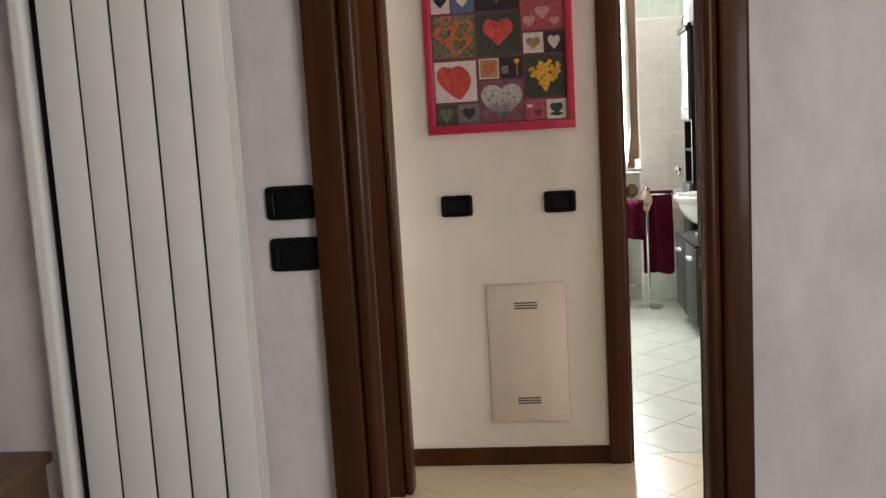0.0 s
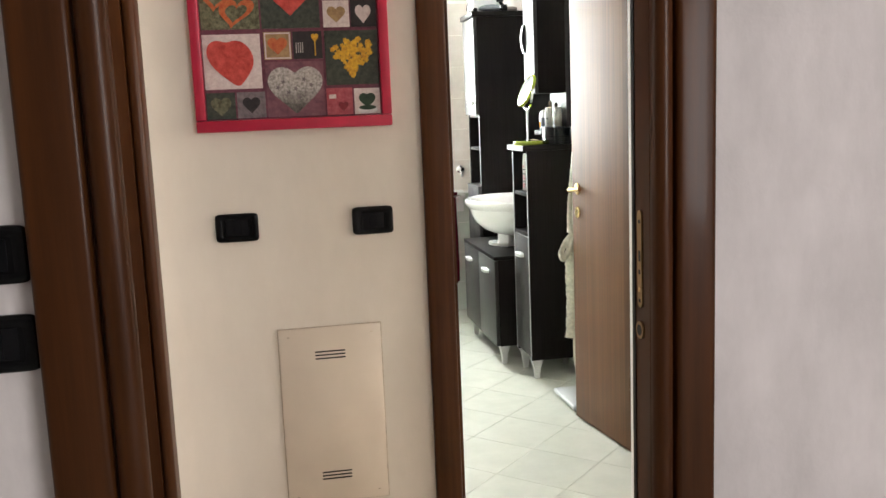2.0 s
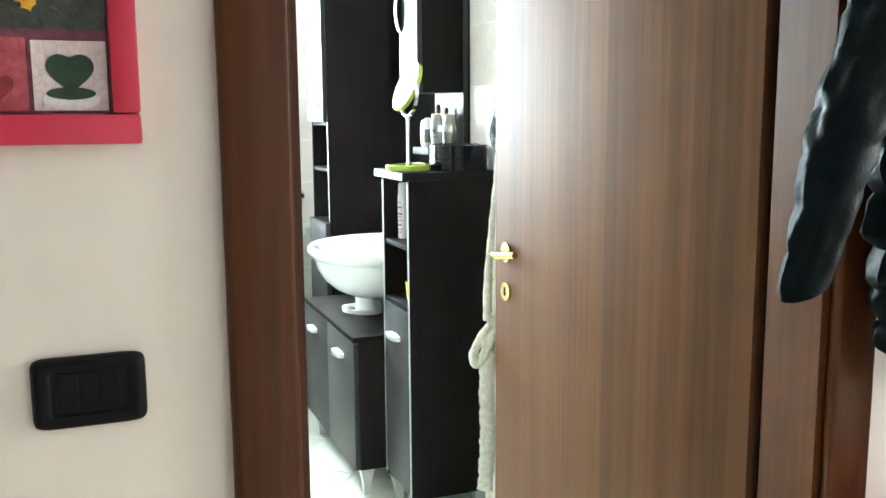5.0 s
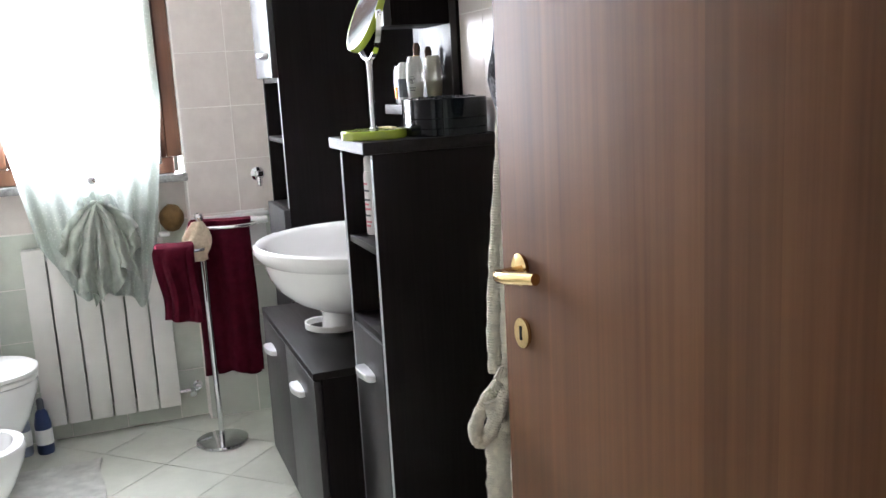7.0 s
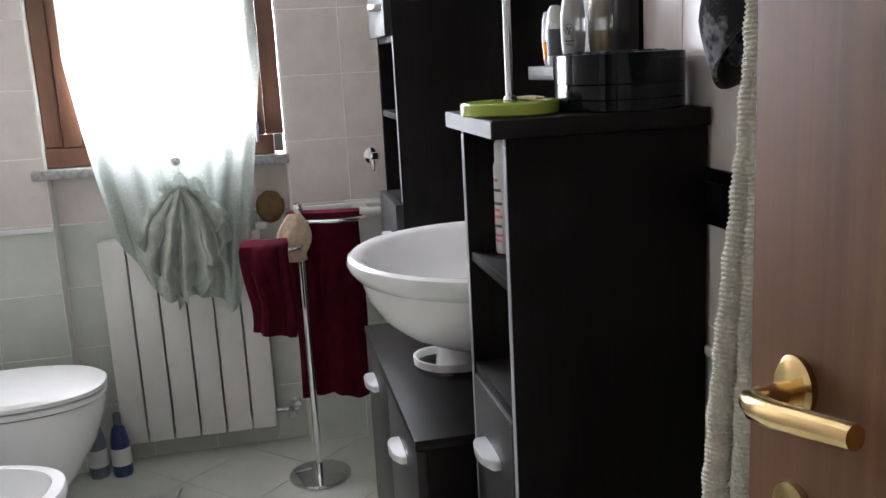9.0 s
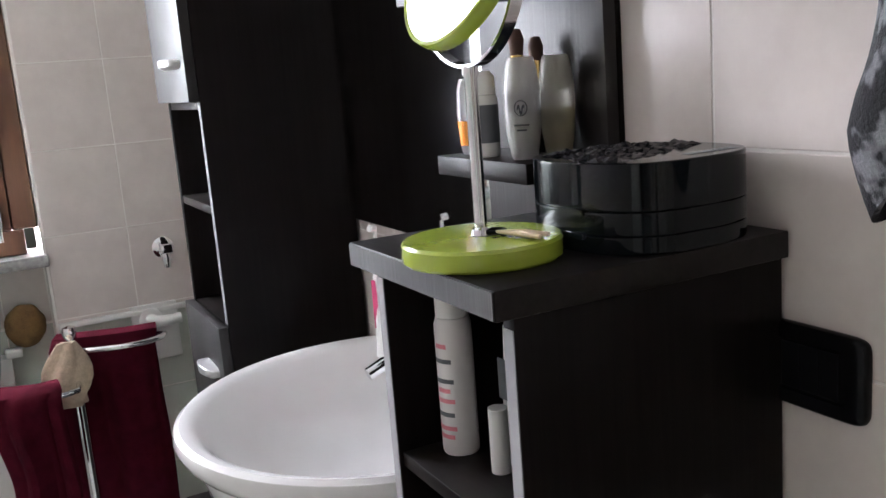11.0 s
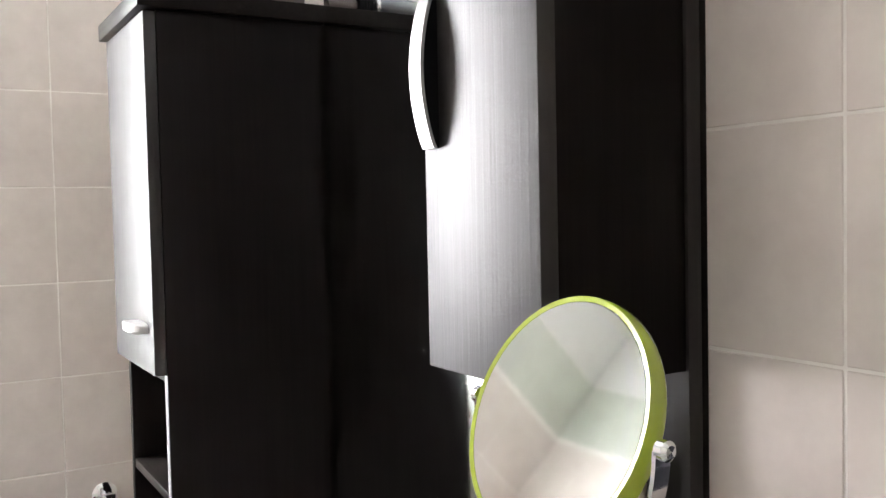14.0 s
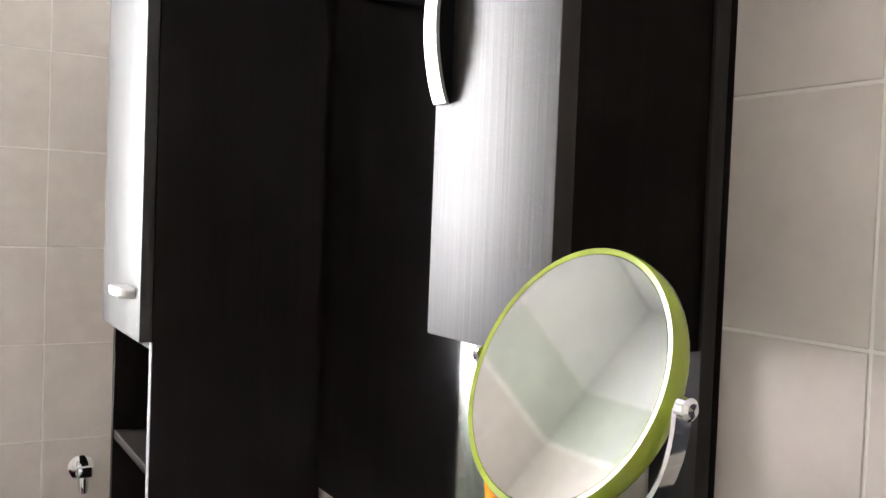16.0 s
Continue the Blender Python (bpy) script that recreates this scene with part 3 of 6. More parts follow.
def mirror_unit():
    """A wide mirror on a dark board, with a narrow wall cabinet and a small shelf in front of it."""
    t = thing("mirror_cabinet", (3.46, 5.85, 1.12), "dark wenge mirror unit with a slim wall cabinet", "mirror cabinet")
    part("backboard", boxes((3.4765, 3.4848, 5.411, 6.296, 1.118, 2.30, 0.001)), M_WENGE, t)
    part("centre_panel", boxes((3.4585, 3.4763, 5.411, 5.700, 1.121, 2.29, 0.001)), M_WENGE_FRONT, t)
    part("mirror", boxes((3.4735, 3.4763, 5.702, 6.290, 1.121, 2.29)), M_MIRROR, t, "silvered mirror glass")
    c = part("wall_cabinet", boxes((3.306, 3.4580, 5.414, 5.432, 1.492, 2.26, 0.001), (3.306, 3.458, 5.582, 5.600, 1.492, 2.26, 0.001), (3.306, 3.458, 5.4325, 5.5815, 1.492, 1.510, 0.001), (3.306, 3.458, 5.4325, 5.5815, 2.242, 2.26, 0.001)), M_WENGE, t)
    d = part("cabinet_door", boxes((3.285, 3.3045, 5.410, 5.604, 1.490, 2.262, 0.0015)), M_WENGE_FRONT, t)
    bm, bs, n = bmesh.new(), bmesh.new(), 20
    body, strip = [], []
    for i in range(n + 1):
        u = i / n
        zz = 1.712 + 0.152 * u
        dx = 0.003 + 0.014 * math.sin(math.pi * u) ** 0.8
        xo = 3.2848
        body.append([(xo, 5.574, zz), (xo - dx, 5.574, zz), (xo - dx, 5.594, zz), (xo, 5.594, zz)])
        strip.append([(xo - dx - 0.0002, 5.5725, zz), (xo - dx - 0.004, 5.5725, zz), (xo - dx - 0.004, 5.5955, zz), (xo - dx - 0.0002, 5.5955, zz)])
    hd = part("handle", loft(bm, body), M_BLACKM, d, "bow handle with a dark core")
    part("handle_strip", loft(bs, strip), M_SILVER, t, "silver bow strip")
    part("shelf", boxes((3.345, 3.458, 5.418, 5.640, 1.270, 1.295, 0.0015)), M_WENGE_H, t)
    return t


mirror_unit()


def basin():
    """An oval basin on a round trap cover."""
    t = thing("washbasin", (3.2, 5.83, 0.618), "white ceramic oval washbasin on a short pedestal", "washbasin")
    cx, cy, rz = 3.325, 5.842, 0.900

    def ring(f, z, push=0.0):
        out = []
        for i in range(64):
            a = 2 * math.pi * i / 64
            x = cx + push + 0.345 * f * math.cos(a)
            y = cy + 0.335 * f * math.sin(a)
            out.append((min(x, 3.4575), y, z))
        return out
    prof = [(0.20, 0.688), (0.34, 0.692), (0.52, 0.706), (0.68, 0.732), (0.80, 0.768), (0.875, 0.810), (0.905, 0.842), (0.912, 0.852), (0.945, 0.858), (0.985, 0.874), (1.0, 0.887), (0.99, 0.899), (0.965, 0.905), (0.93, 0.903), (0.88, 0.893), (0.83, 0.865), (0.74, 0.82), (0.60, 0.78), (0.40, 0.752), (0.15, 0.742)]
    bm = bmesh.new()
    loft(bm, [ring(f, z, -0.02 * (1 - f)) for f, z in prof])
    part("bowl", bm, M_CERAMIC, t)
    bm = bmesh.new()
    lathe(bm, [(0.0, 0.6185), (0.055, 0.6185), (0.056, 0.63), (0.052, 0.66), (0.055, 0.705), (0.0, 0.705)], (3.228, 5.875, 0))
    part("pedestal", bm, M_CERAMIC, t)
    bm = bmesh.new()
    n = 40
    rings = []
    for i in range(n + 1):
        a = 2 * math.pi * i / n
        ring = []
        for r, h in ((0.070, 0.0), (0.076, 0.0), (0.077, 0.018), (0.071, 0.018)):
            px, py = 3.199 + r * math.cos(a), 5.888 + r * math.sin(a)
            ring.append((px, py, 0.6187 + h + 0.06 * (3.276 - px)))
        rings.append(ring)
    loft(bm, rings, False, False)
    bmesh.ops.remove_doubles(bm, verts=bm.verts[:], dist=1e-6)
    part("collar", bm, M_WHITE, t, "white plastic collar ring")
    tap = bmesh.new()
    lathe(tap, [(0, 0.90), (0.024, 0.90), (0.024, 0.915), (0.020, 0.93), (0.020, 0.985), (0.016, 0.995), (0, 0.995)], (3.415, 5.842, 0))
    tube(tap, [(3.405, 5.842, 0.945), (3.37, 5.842, 0.955), (3.32, 5.842, 0.950), (3.292, 5.842, 0.938)], 0.011)
    tube(tap, [(3.415, 5.842, 0.99), (3.405, 5.842, 1.005), (3.36, 5.842, 1.022), (3.33, 5.842, 1.028)], [0.01, 0.009, 0.008, 0.008])
    part("tap", tap, M_CHROME, t, "chrome mixer tap")
    return t


basin()


def radiator(name, x0, x1, z0, z1, yf, yb, n, label, side=0.0):
    t = thing(name, ((x0 + x1) / 2, yb, z0), label, "radiator")
    w = (x1 - x0) / n
    for i in range(n):
        a = x0 + i * w
        bm = bmesh.new()
        box(bm, a + 0.0036, a + w - 0.0036, yf, yb - 0.018, z0, z1, 0.002, 2)
        part("fin", bm, M_RAD, t)
    for z in (z0 + 0.045, z1 - 0.045):
        bm = bmesh.new()
        tube(bm, [(x0 + 0.01, (yf + yb) / 2, z), (x1 - 0.01, (yf + yb) / 2, z)], 0.012)
        part("manifold", bm, M_RAD, t)
        for x in (x0 + 0.08, x1 - 0.08):
            bm = bmesh.new()
            tube(bm, [(x, yb - 0.02, z), (x, yb, z)], 0.008)
            part("bracket", bm, M_RAD, t)
    return t


radiator("radiator", 2.262, 2.79, 0.083, 0.792, 6.965, 7.04, 6, "white panelled radiator in the niche under the window")


def radiator_valve():
    t = thing("radiator_valve", (2.86, 7.03, 0.13), "chrome radiator valve with a pipe into the wall", "valve")
    bm = bmesh.new()
    lathe(bm, [(0, 0), (0.022, 0), (0.024, 0.004), (0.012, 0.012), (0.010, 0.03), (0, 0.03)], (2.865, 7.047, 0.135), pose(0, 0, 0, 90, 0, 0).to_3x3())
    part("wall_rose", bm, M_CHROME, t)
    bm = bmesh.new()
    tube(bm, [(2.79, 7.012, 0.125), (2.865, 7.012, 0.125), (2.865, 7.04, 0.135)], 0.009)
    tube(bm, [(2.84, 7.012, 0.125), (2.84, 6.975, 0.118)], [0.011, 0.013])
    part("valve_body", bm, M_CHROME, t)
    return t


radiator_valve()


def window_bath():
    w = structure("window_1", boxes(*[(2.121, 2.865, 7.0, 7.06, z, z2, 0.004) for z, z2 in ((1.041, 1.105), (2.515, 2.579))], *[(a, b, 7.0, 7.06, 1.1055, 2.5145, 0.004) for a, b in ((2.142, 2.20), (2.84, 2.898))]), M_WINWOOD, "brown wooden bathroom window with one pane")
    part("sash", boxes((2.2005, 2.26, 6.990, 7.05, 1.106, 2.514, 0.006), (2.78, 2.8395, 6.990, 7.05, 1.106, 2.514, 0.006), (2.2605, 2.7795, 6.990, 7.05, 1.106, 1.17, 0.006), (2.2605, 2.7795, 6.990, 7.05, 2.45, 2.514, 0.006)), M_WINWOOD, w)
    p = part("pane", boxes((2.2605, 2.7795, 7.022, 7.026, 1.1705, 2.4495)), M_GLASS, w)
    p.visible_shadow = False
    h = bmesh.new()
    box(h, 2.800, 2.820, 6.976, 6.9895, 1.115, 1.185, 0.003)
    tube(h, [(2.81, 6.98, 1.172), (2.81, 6.958, 1.172), (2.81, 6.952, 1.165), (2.81, 6.952, 1.085)], 0.006)
    part("window_handle", h, M_CHROME, w, "chrome window handle")
    h = bmesh.new()
    for z in (1.72, 2.0):
        tube(h, [(2.198, 6.985, z), (2.198, 6.985, z + 0.07)], 0.006)
    part("hinge", h, M_CHROME, w)
    part("window_sill", boxes((2.100, 2.908, 6.945, 7.10, 1.010, 1.040, 0.004)), M_SILL, w, "speckled grey granite sill")
    return w


window_bath()
tile_trim = structure("trim", boxes((2.905, 3.4, 6.955, 6.9695, 0.842, 0.858, 0.004), (WX, 2.138, 6.955, 6.9695, 0.842, 0.858, 0.004), (3.471, 3.4845, 3.69, 5.163, 0.842, 0.858, 0.004)), M_WHITE, "pale ceramic border strip between the tile colours")


def sanitary(name, yc, tip, zc, label, seat):
    """A wall-hung bowl that reaches from the west wall to x = tip."""
    t = thing(name, (2.0, yc, 0), label, name)
    x0 = WX + 0.001
    L = tip - x0

    def ring(f, wf, z, dx=0.0):
        out = []
        for i in range(48):
            a = 2 * math.pi * i / 48
            c, s = math.cos(a), math.sin(a)
            ex = x0 + L * 0.55 + dx + L * 0.45 * f * c if c > 0 else x0 + L * 0.55 + c * (L * 0.55 * (1 if f > 0 else 0))
            out.append((max(x0, ex), yc + 0.178 * wf * math.copysign(abs(s) ** 0.8, s), z))
        return out
    bm = bmesh.new()
    prof = [(0.15, 0.45, 0.08), (0.35, 0.55, 0.09), (0.62, 0.75, 0.17), (0.85, 0.92, 0.27), (0.96, 1.0, zc - 0.05), (0.99, 1.0, zc - 0.012), (0.97, 0.98, zc)]
    loft(bm, [ring(*p) for p in prof], True, False)
    if seat:
        bm.faces.new([v for v in bm.verts[-48:]])
    else:
        inner = [(0.86, 0.84, zc + 0.002), (0.82, 0.80, zc - 0.03), (0.6, 0.6, zc - 0.12), (0.3, 0.3, zc - 0.15)]
        bm.verts.ensure_lookup_table()
        prev = [bm.verts[len(bm.verts) - 48 + i] for i in range(48)]
        for p in inner:
            r = []
            for (x, y, z) in ring(*p):
                r.append(bm.verts.new((max(x, x0 + 0.11), y, z)))
            for i in range(48):
                bm.faces.new((prev[i], prev[(i + 1) % 48], r[(i + 1) % 48], r[i]))
            prev = r
        bm.faces.new(prev)
    part("bowl", bm, M_CERAMIC, t)
    if seat:
        bm = bmesh.new()
        loft(bm, [[(max(x, x0 + 0.05), y, z) for x, y, z in ring(f, wf, z)] for f, wf, z in ((0.97, 0.97, zc + 0.003), (1.0, 1.02, zc + 0.006), (1.0, 1.02, zc + 0.018), (0.98, 1.0, zc + 0.022))])
        part("seat", bm, M_WHITE, t, "white plastic seat")
        bm = bmesh.new()
        loft(bm, [[(max(x, x0 + 0.05), y, z) for x, y, z in ring(f, wf, z)] for f, wf, z in ((0.97, 0.98, zc + 0.025), (1.01, 1.03, zc + 0.028), (1.01, 1.03, zc + 0.040), (0.95, 0.97, zc + 0.050), (0.5, 0.5, zc + 0.055))])
        part("lid", bm, M_WHITE, t, "closed white lid")
        part("hinge", boxes((x0 + 0.02, x0 + 0.049, yc - 0.09, yc + 0.09, zc + 0.002, zc + 0.03, 0.006)), M_CHROME, t)
    else:
        bm = bmesh.new()
        lathe(bm, [(0, zc), (0.02, zc), (0.018, zc + 0.05), (0, zc + 0.055)], (x0 + 0.06, yc, 0))
        tube(bm, [(x0 + 0.06, yc, zc + 0.04), (x0 + 0.13, yc, zc + 0.055), (x0 + 0.15, yc, zc + 0.04)], 0.010)
        part("tap", bm, M_CHROME, t)
    part("pedestal_base", boxes((x0, x0 + L * 0.42, yc - 0.075, yc + 0.075, 0.0, 0.10, 0.02)), M_CERAMIC, t)
    return t


sanitary("toilet", 6.62, 2.30, 0.40, "white wall toilet with a closed lid", True)
sanitary("bidet", 6.02, 2.30, 0.385, "white ceramic bidet beside the toilet", False)


def towel_stand():
    t = thing("towel_stand", (2.912, 6.69, 0), "chrome towel stand on a round base", "towel stand")
    c = (2.912, 6.69, 0)
    bm = bmesh.new()
    lathe(bm, [(0, 0), (0.098, 0), (0.102, 0.006), (0.100, 0.014), (0.07, 0.020), (0.02, 0.024), (0, 0.024)], c, seg=48)
    part("base", bm, M_CHROME, t)
    bm = bmesh.new()
    lathe(bm, [(0, 0.024), (0.011, 0.024), (0.011, 0.862), (0, 0.862)], c, seg=20)
    part("pole", bm, M_CHROME, t)
    bm = bmesh.new()
    lathe(bm, [(0, 0.862), (0.008, 0.864), (0.006, 0.875), (0.014, 0.884), (0.017, 0.896), (0.014, 0.908), (0, 0.913)], c, seg=20)
    part("finial", bm, M_CHROME, t)
    bm = bmesh.new()
    tube(bm, [(2.912, 6.69, 0.850), (2.95, 6.662, 0.853), (3.01, 6.640, 0.853), (3.07, 6.640, 0.853), (3.105, 6.660, 0.853), (3.118, 6.690, 0.852), (3.100, 6.712, 0.850), (3.03, 6.722, 0.850), (2.95, 6.748, 0.850), (2.885, 6.775, 0.850)], 0.0065)
    part("arm", bm, M_CHROME, t)
    bm = bmesh.new()
    tube(bm, [(2.912, 6.69, 0.788), (2.912, 6.62, 0.790), (2.905, 6.585, 0.790), (2.880, 6.572, 0.790), (2.80, 6.575, 0.790), (2.745, 6.61, 0.790)], 0.0065)
    part("arm", bm, M_CHROME, t)
    return t


towel_stand()
M_TOWEL = plain("burgundy_terry", (0.052, 0.0035, 0.010), 0.95, var=0.35, scale=30, fine=420, bump=0.9, dist=0.003, spec=0.05)


def draped(name, path, z_top, drop_a, drop_b, label, thick=0.012, gap=0.022, seed=0):
    """A towel folded over a bar that follows path (plan points)."""
    rnd = random.Random(seed)
    ph = rnd.random() * 6
    pts = [Vector((*p, 0)) for p in path]

    def along(u):
        k = u * (len(pts) - 1)
        i = min(int(k), len(pts) - 2)
        a, b = pts[i], pts[i + 1]
        d = (b - a).normalized()
        return a.lerp(b, k - i), Vector((d.y, -d.x, 0))

    def f(u, v):
        p, n = along(u)
        total = drop_a + drop_b
        s = v * total - drop_a
        w = (0.013 * math.sin(u * 11 + ph + 1.5 * v) + 0.007 * math.sin(u * 23 - ph)) * min(1, abs(s) / 0.12)
        if abs(s) < 0.03:
            a = s / 0.03 * math.pi / 2
            return p + n * (gap * math.sin(a)) + Vector((0, 0, z_top + gap * 0.6 * (math.cos(a))))
        side = 1 if s > 0 else -1
        z = z_top - abs(s) + 0.03 + 0.012 * math.sin(u * 5 + ph) * (abs(s) / total)
        t2 = Vector((-n.y, n.x, 0)) * (0.018 * (0.5 - u) * min(1, abs(s) / 0.2) + 0.008 * math.sin(v * 9 + ph))
        return p + n * (side * (gap + 0.006 * math.sin(v * 14 + u * 4)) + w) + t2 + Vector((0, 0, z))
    bm = bmesh.new()
    sheet(bm, f, 26, 44, thick)
    return solo(name, bm, M_TOWEL, label, "towel")


draped("towel", [(2.885, 6.775), (2.95, 6.748), (3.03, 6.722), (3.105, 6.715)], 0.858, 0.64, 0.62, "long burgundy towel hung over the chrome stand", seed=2)
draped("towel", [(2.868, 6.578), (2.82, 6.572), (2.745, 6.605)], 0.800, 0.29, 0.27, "short burgundy towel hung over the chrome stand", 0.016, 0.03, seed=5)


def curtain():
    t = thing("curtain", (2.52, 6.90, 0.57), "sheer pale green curtain gathered with a bow", "curtain")
    m, tr, b = shader("sheer_curtain")
    v = coords(tr)
    dots = tr.nodes.new("ShaderNodeTexVoronoi")
    dots.inputs["Scale"].default_value = 80.0
    tr.links.new(v, dots.inputs["Vector"])
    tr.links.new(ramp(tr, dots.outputs["Distance"], [(0.20, (0.90, 0.92, 0.88)), (0.28, (0.54, 0.60, 0.55))]), b.inputs["Base Color"])
    b.inputs["Roughness"].default_value = 0.7
    tl = tr.nodes.new("ShaderNodeBsdfTranslucent")
    tl.inputs[0].default_value = (0.72, 0.78, 0.72, 1)
    tp = tr.nodes.new("ShaderNodeBsdfTransparent")
    m1, m2 = tr.nodes.new("ShaderNodeMixShader"), tr.nodes.new("ShaderNodeMixShader")
    m1.inputs[0].default_value, m2.inputs[0].default_value = 0.45, 0.34
    tr.links.new(b.outputs[0], m1.inputs[1]), tr.links.new(tl.outputs[0], m1.inputs[2])
    tr.links.new(m1.outputs[0], m2.inputs[1]), tr.links.new(tp.outputs[0], m2.inputs[2])
    tr.links.new(m2.outputs[0], tr.nodes["Material Output"].inputs[0])

    def hem(u):
        return 0.82 - 0.235 * math.sin(min(1, u / 0.32) * math.pi / 2) + 0.02 * math.exp(-((u - 0.5) / 0.12) ** 2) - 0.05 * math.exp(-((u - 0.86) / 0.08) ** 2) + 0.20 * max(0, (u - 0.9) / 0.1) ** 2

    def f(u, vv):
        z = 2.60 - vv * (2.60 - hem(u))
        k = max(0.0, (1.25 - z) / 0.65)
        x0, x1 = 2.232 + 0.185 * max(0, 1.38 - z), 2.835 - 0.14 * max(0, 1.32 - z)
        x = x0 + (x1 - x0) * u
        knot = math.exp(-((u - 0.47) / 0.10) ** 2) * math.exp(-((z - 0.98) / 0.16) ** 2)
        x += (2.555 - x) * 0.35 * knot
        fold = 0.012 * math.sin(u * 46 + 3 * vv) + 0.020 * math.sin(u * 19 + 6 * vv) * k + 0.008 * math.sin((u - 0.47) * 60) * math.exp(-((z - 0.9) / 0.25) ** 2)
        return (x, 6.905 + 0.068 * min(1.0, max(0.0, (z - 1.08) / 0.35)) + fold * (0.35 if z > 1.4 else 1.0) - 0.03 * knot, z)
    bm = bmesh.new()
    sheet(bm, f, 90, 60, 0.0016)
    part("drape", bm, m, t)
    bm = bmesh.new()
    tube(bm, [(2.15, 6.972, 2.61), (2.89, 6.972, 2.61)], 0.010)
    part("rod", bm, M_WHITE, t)
    satin = plain("sage_satin", (0.36, 0.40, 0.34), 0.30, var=0.3, scale=22, fine=50, bump=0.03, sheen=0.3)
    rnd = random.Random(9)
    for i in range(8):
        bm = bmesh.new()
        a = (-0.85, -0.50, -0.22, -0.05, 0.14, 0.36, 0.62, 0.95)[i]
        L = (0.20, 0.30, 0.37, 0.385, 0.33, 0.30, 0.25, 0.17)[i]
        ph, wd = rnd.uniform(0, 6), rnd.uniform(0.065, 0.095)

        def g(u, w, a=a, L=L, i=i, ph=ph, wd=wd):
            # leaves the knot at an angle and bends towards the plumb line
            sx = math.sin(a) * (1 - math.exp(-2.6 * u)) / 2.6 * 2.0
            sz = u * (1 - 0.16 * abs(math.sin(a)))
            wid = 0.010 + wd * u ** 0.6
            off = (w - 0.5) * wid
            crease = 0.022 * math.sin(w * math.pi * 2.4 + ph + 1.5 * u) * (0.25 + u) + 0.018 * noise.noise(Vector((w * 3.1 + i, u * 5.2, ph))) * (0.4 + u)
            hem = 0.035 * math.sin(w * 4 + ph) * u
            wob = 0.020 * noise.noise(Vector((u * 4.0, ph, i * 1.7)))
            return (2.556 + L * sx + off + wob * u, 6.858 - 0.012 * (i % 3) + crease, 0.962 - L * sz + hem + 0.02 * abs(w - 0.5))
        sheet(bm, g, 30, 18, 0.002)
        part("bow_pleat", bm, satin, t, "sage green satin pleat")
    # gathered frill over the knot
    bm = bmesh.new()

    def g2(u, w):
        x = 2.49 + 0.145 * u
        r = 0.018 * math.sin(math.pi * u) ** 0.5 + 0.010
        return (x, 6.862 + 0.012 * math.sin(u * 31 + w * 4) - 0.016 * math.sin(w * math.pi), 0.962 + r * (w * 2.2 - 0.6) + 0.008 * math.sin(u * 17) - 0.03 * abs(u - 0.45))
    sheet(bm, g2, 40, 10, 0.002)
    part("bow_frill", bm, m, t)
    bm = bmesh.new()
    tube(bm, [(2.500, 6.852, 0.938), (2.528, 6.846, 0.962), (2.556, 6.843, 0.970), (2.584, 6.846, 0.962), (2.612, 6.852, 0.936)], [0.005, 0.008, 0.010, 0.008, 0.005], 10)
    part("bow_tie", bm, satin, t)
    bm = bmesh.new()
    lathe(bm, [(0, 0), (0.016, 0), (0.018, 0.004), (0.014, 0.010), (0, 0.012)], (2.552, 6.872, 1.050), pose(0, 0, 0, 90, 0, 0).to_3x3(), 20)
    part("button", bm, M_CHROME, t)
    return t


curtain()


# ---- things: hall and living room ----
def switch_plate(name, cx, z, face, axis, label, w=0.128, h=0.087):
    """A black three-module switch plate with bowed sides and a sunk middle; axis is the wall's normal."""
    def outline(k, dw=0.0):
        out = []
        for i in range(48):
            a = 2 * math.pi * i / 48
            c, q = math.cos(a), math.sin(a)
            u = (w / 2 + dw) * math.copysign(abs(c) ** 0.24, c)
            v = (h / 2 + dw) * math.copysign(abs(q) ** 0.20, q)
            out.append((k * u, k * v))
        return out

    def put(u, v, d):
        return (cx + u, face - d, z + v) if axis == "y" else (face - d, cx + u, z + v)

    def bx(a0, a1, d0, d1, z0, z1, bev, seg=3):
        if axis == "y":
            return boxes((cx + a0, cx + a1, face - d1, face - d0, z + z0, z + z1, bev, seg))
        return boxes((face - d1, face - d0, cx + a0, cx + a1, z + z0, z + z1, bev, seg))
    t = thing(name, (cx, face, z) if axis == "y" else (face, cx, z), label, "light switch", "light switches")
    bm = bmesh.new()
    inner = [(0.66 * w / 2 * math.copysign(abs(math.cos(a)) ** 0.12, math.cos(a)), 0.62 * h / 2 * math.copysign(abs(math.sin(a)) ** 0.12, math.sin(a))) for a in [2 * math.pi * i / 48 for i in range(48)]]
    rings = [[put(u, v, d) for u, v in outline(1.0, dw)] for dw, d in ((-0.001, 0.0), (0.0, 0.004), (-0.0006, 0.008), (-0.0025, 0.0105), (-0.006, 0.0120), (-0.010, 0.0124))]
    rings += [[put(u * k, v * k, d) for u, v in inner] for k, d in ((1.03, 0.0120), (1.0, 0.0112), (0.99, 0.0085))]
    loft(bm, rings)
    part("plate", bm, M_BLACK, t)
    for i in range(3):
        a = -0.0342 + 0.0228 * i
        part("rocker", bx(a + 0.0005, a + 0.0223, 0.0087, 0.0104, -0.0235, 0.0235, 0.0006, 1), M_BLACKM, t)
    return t


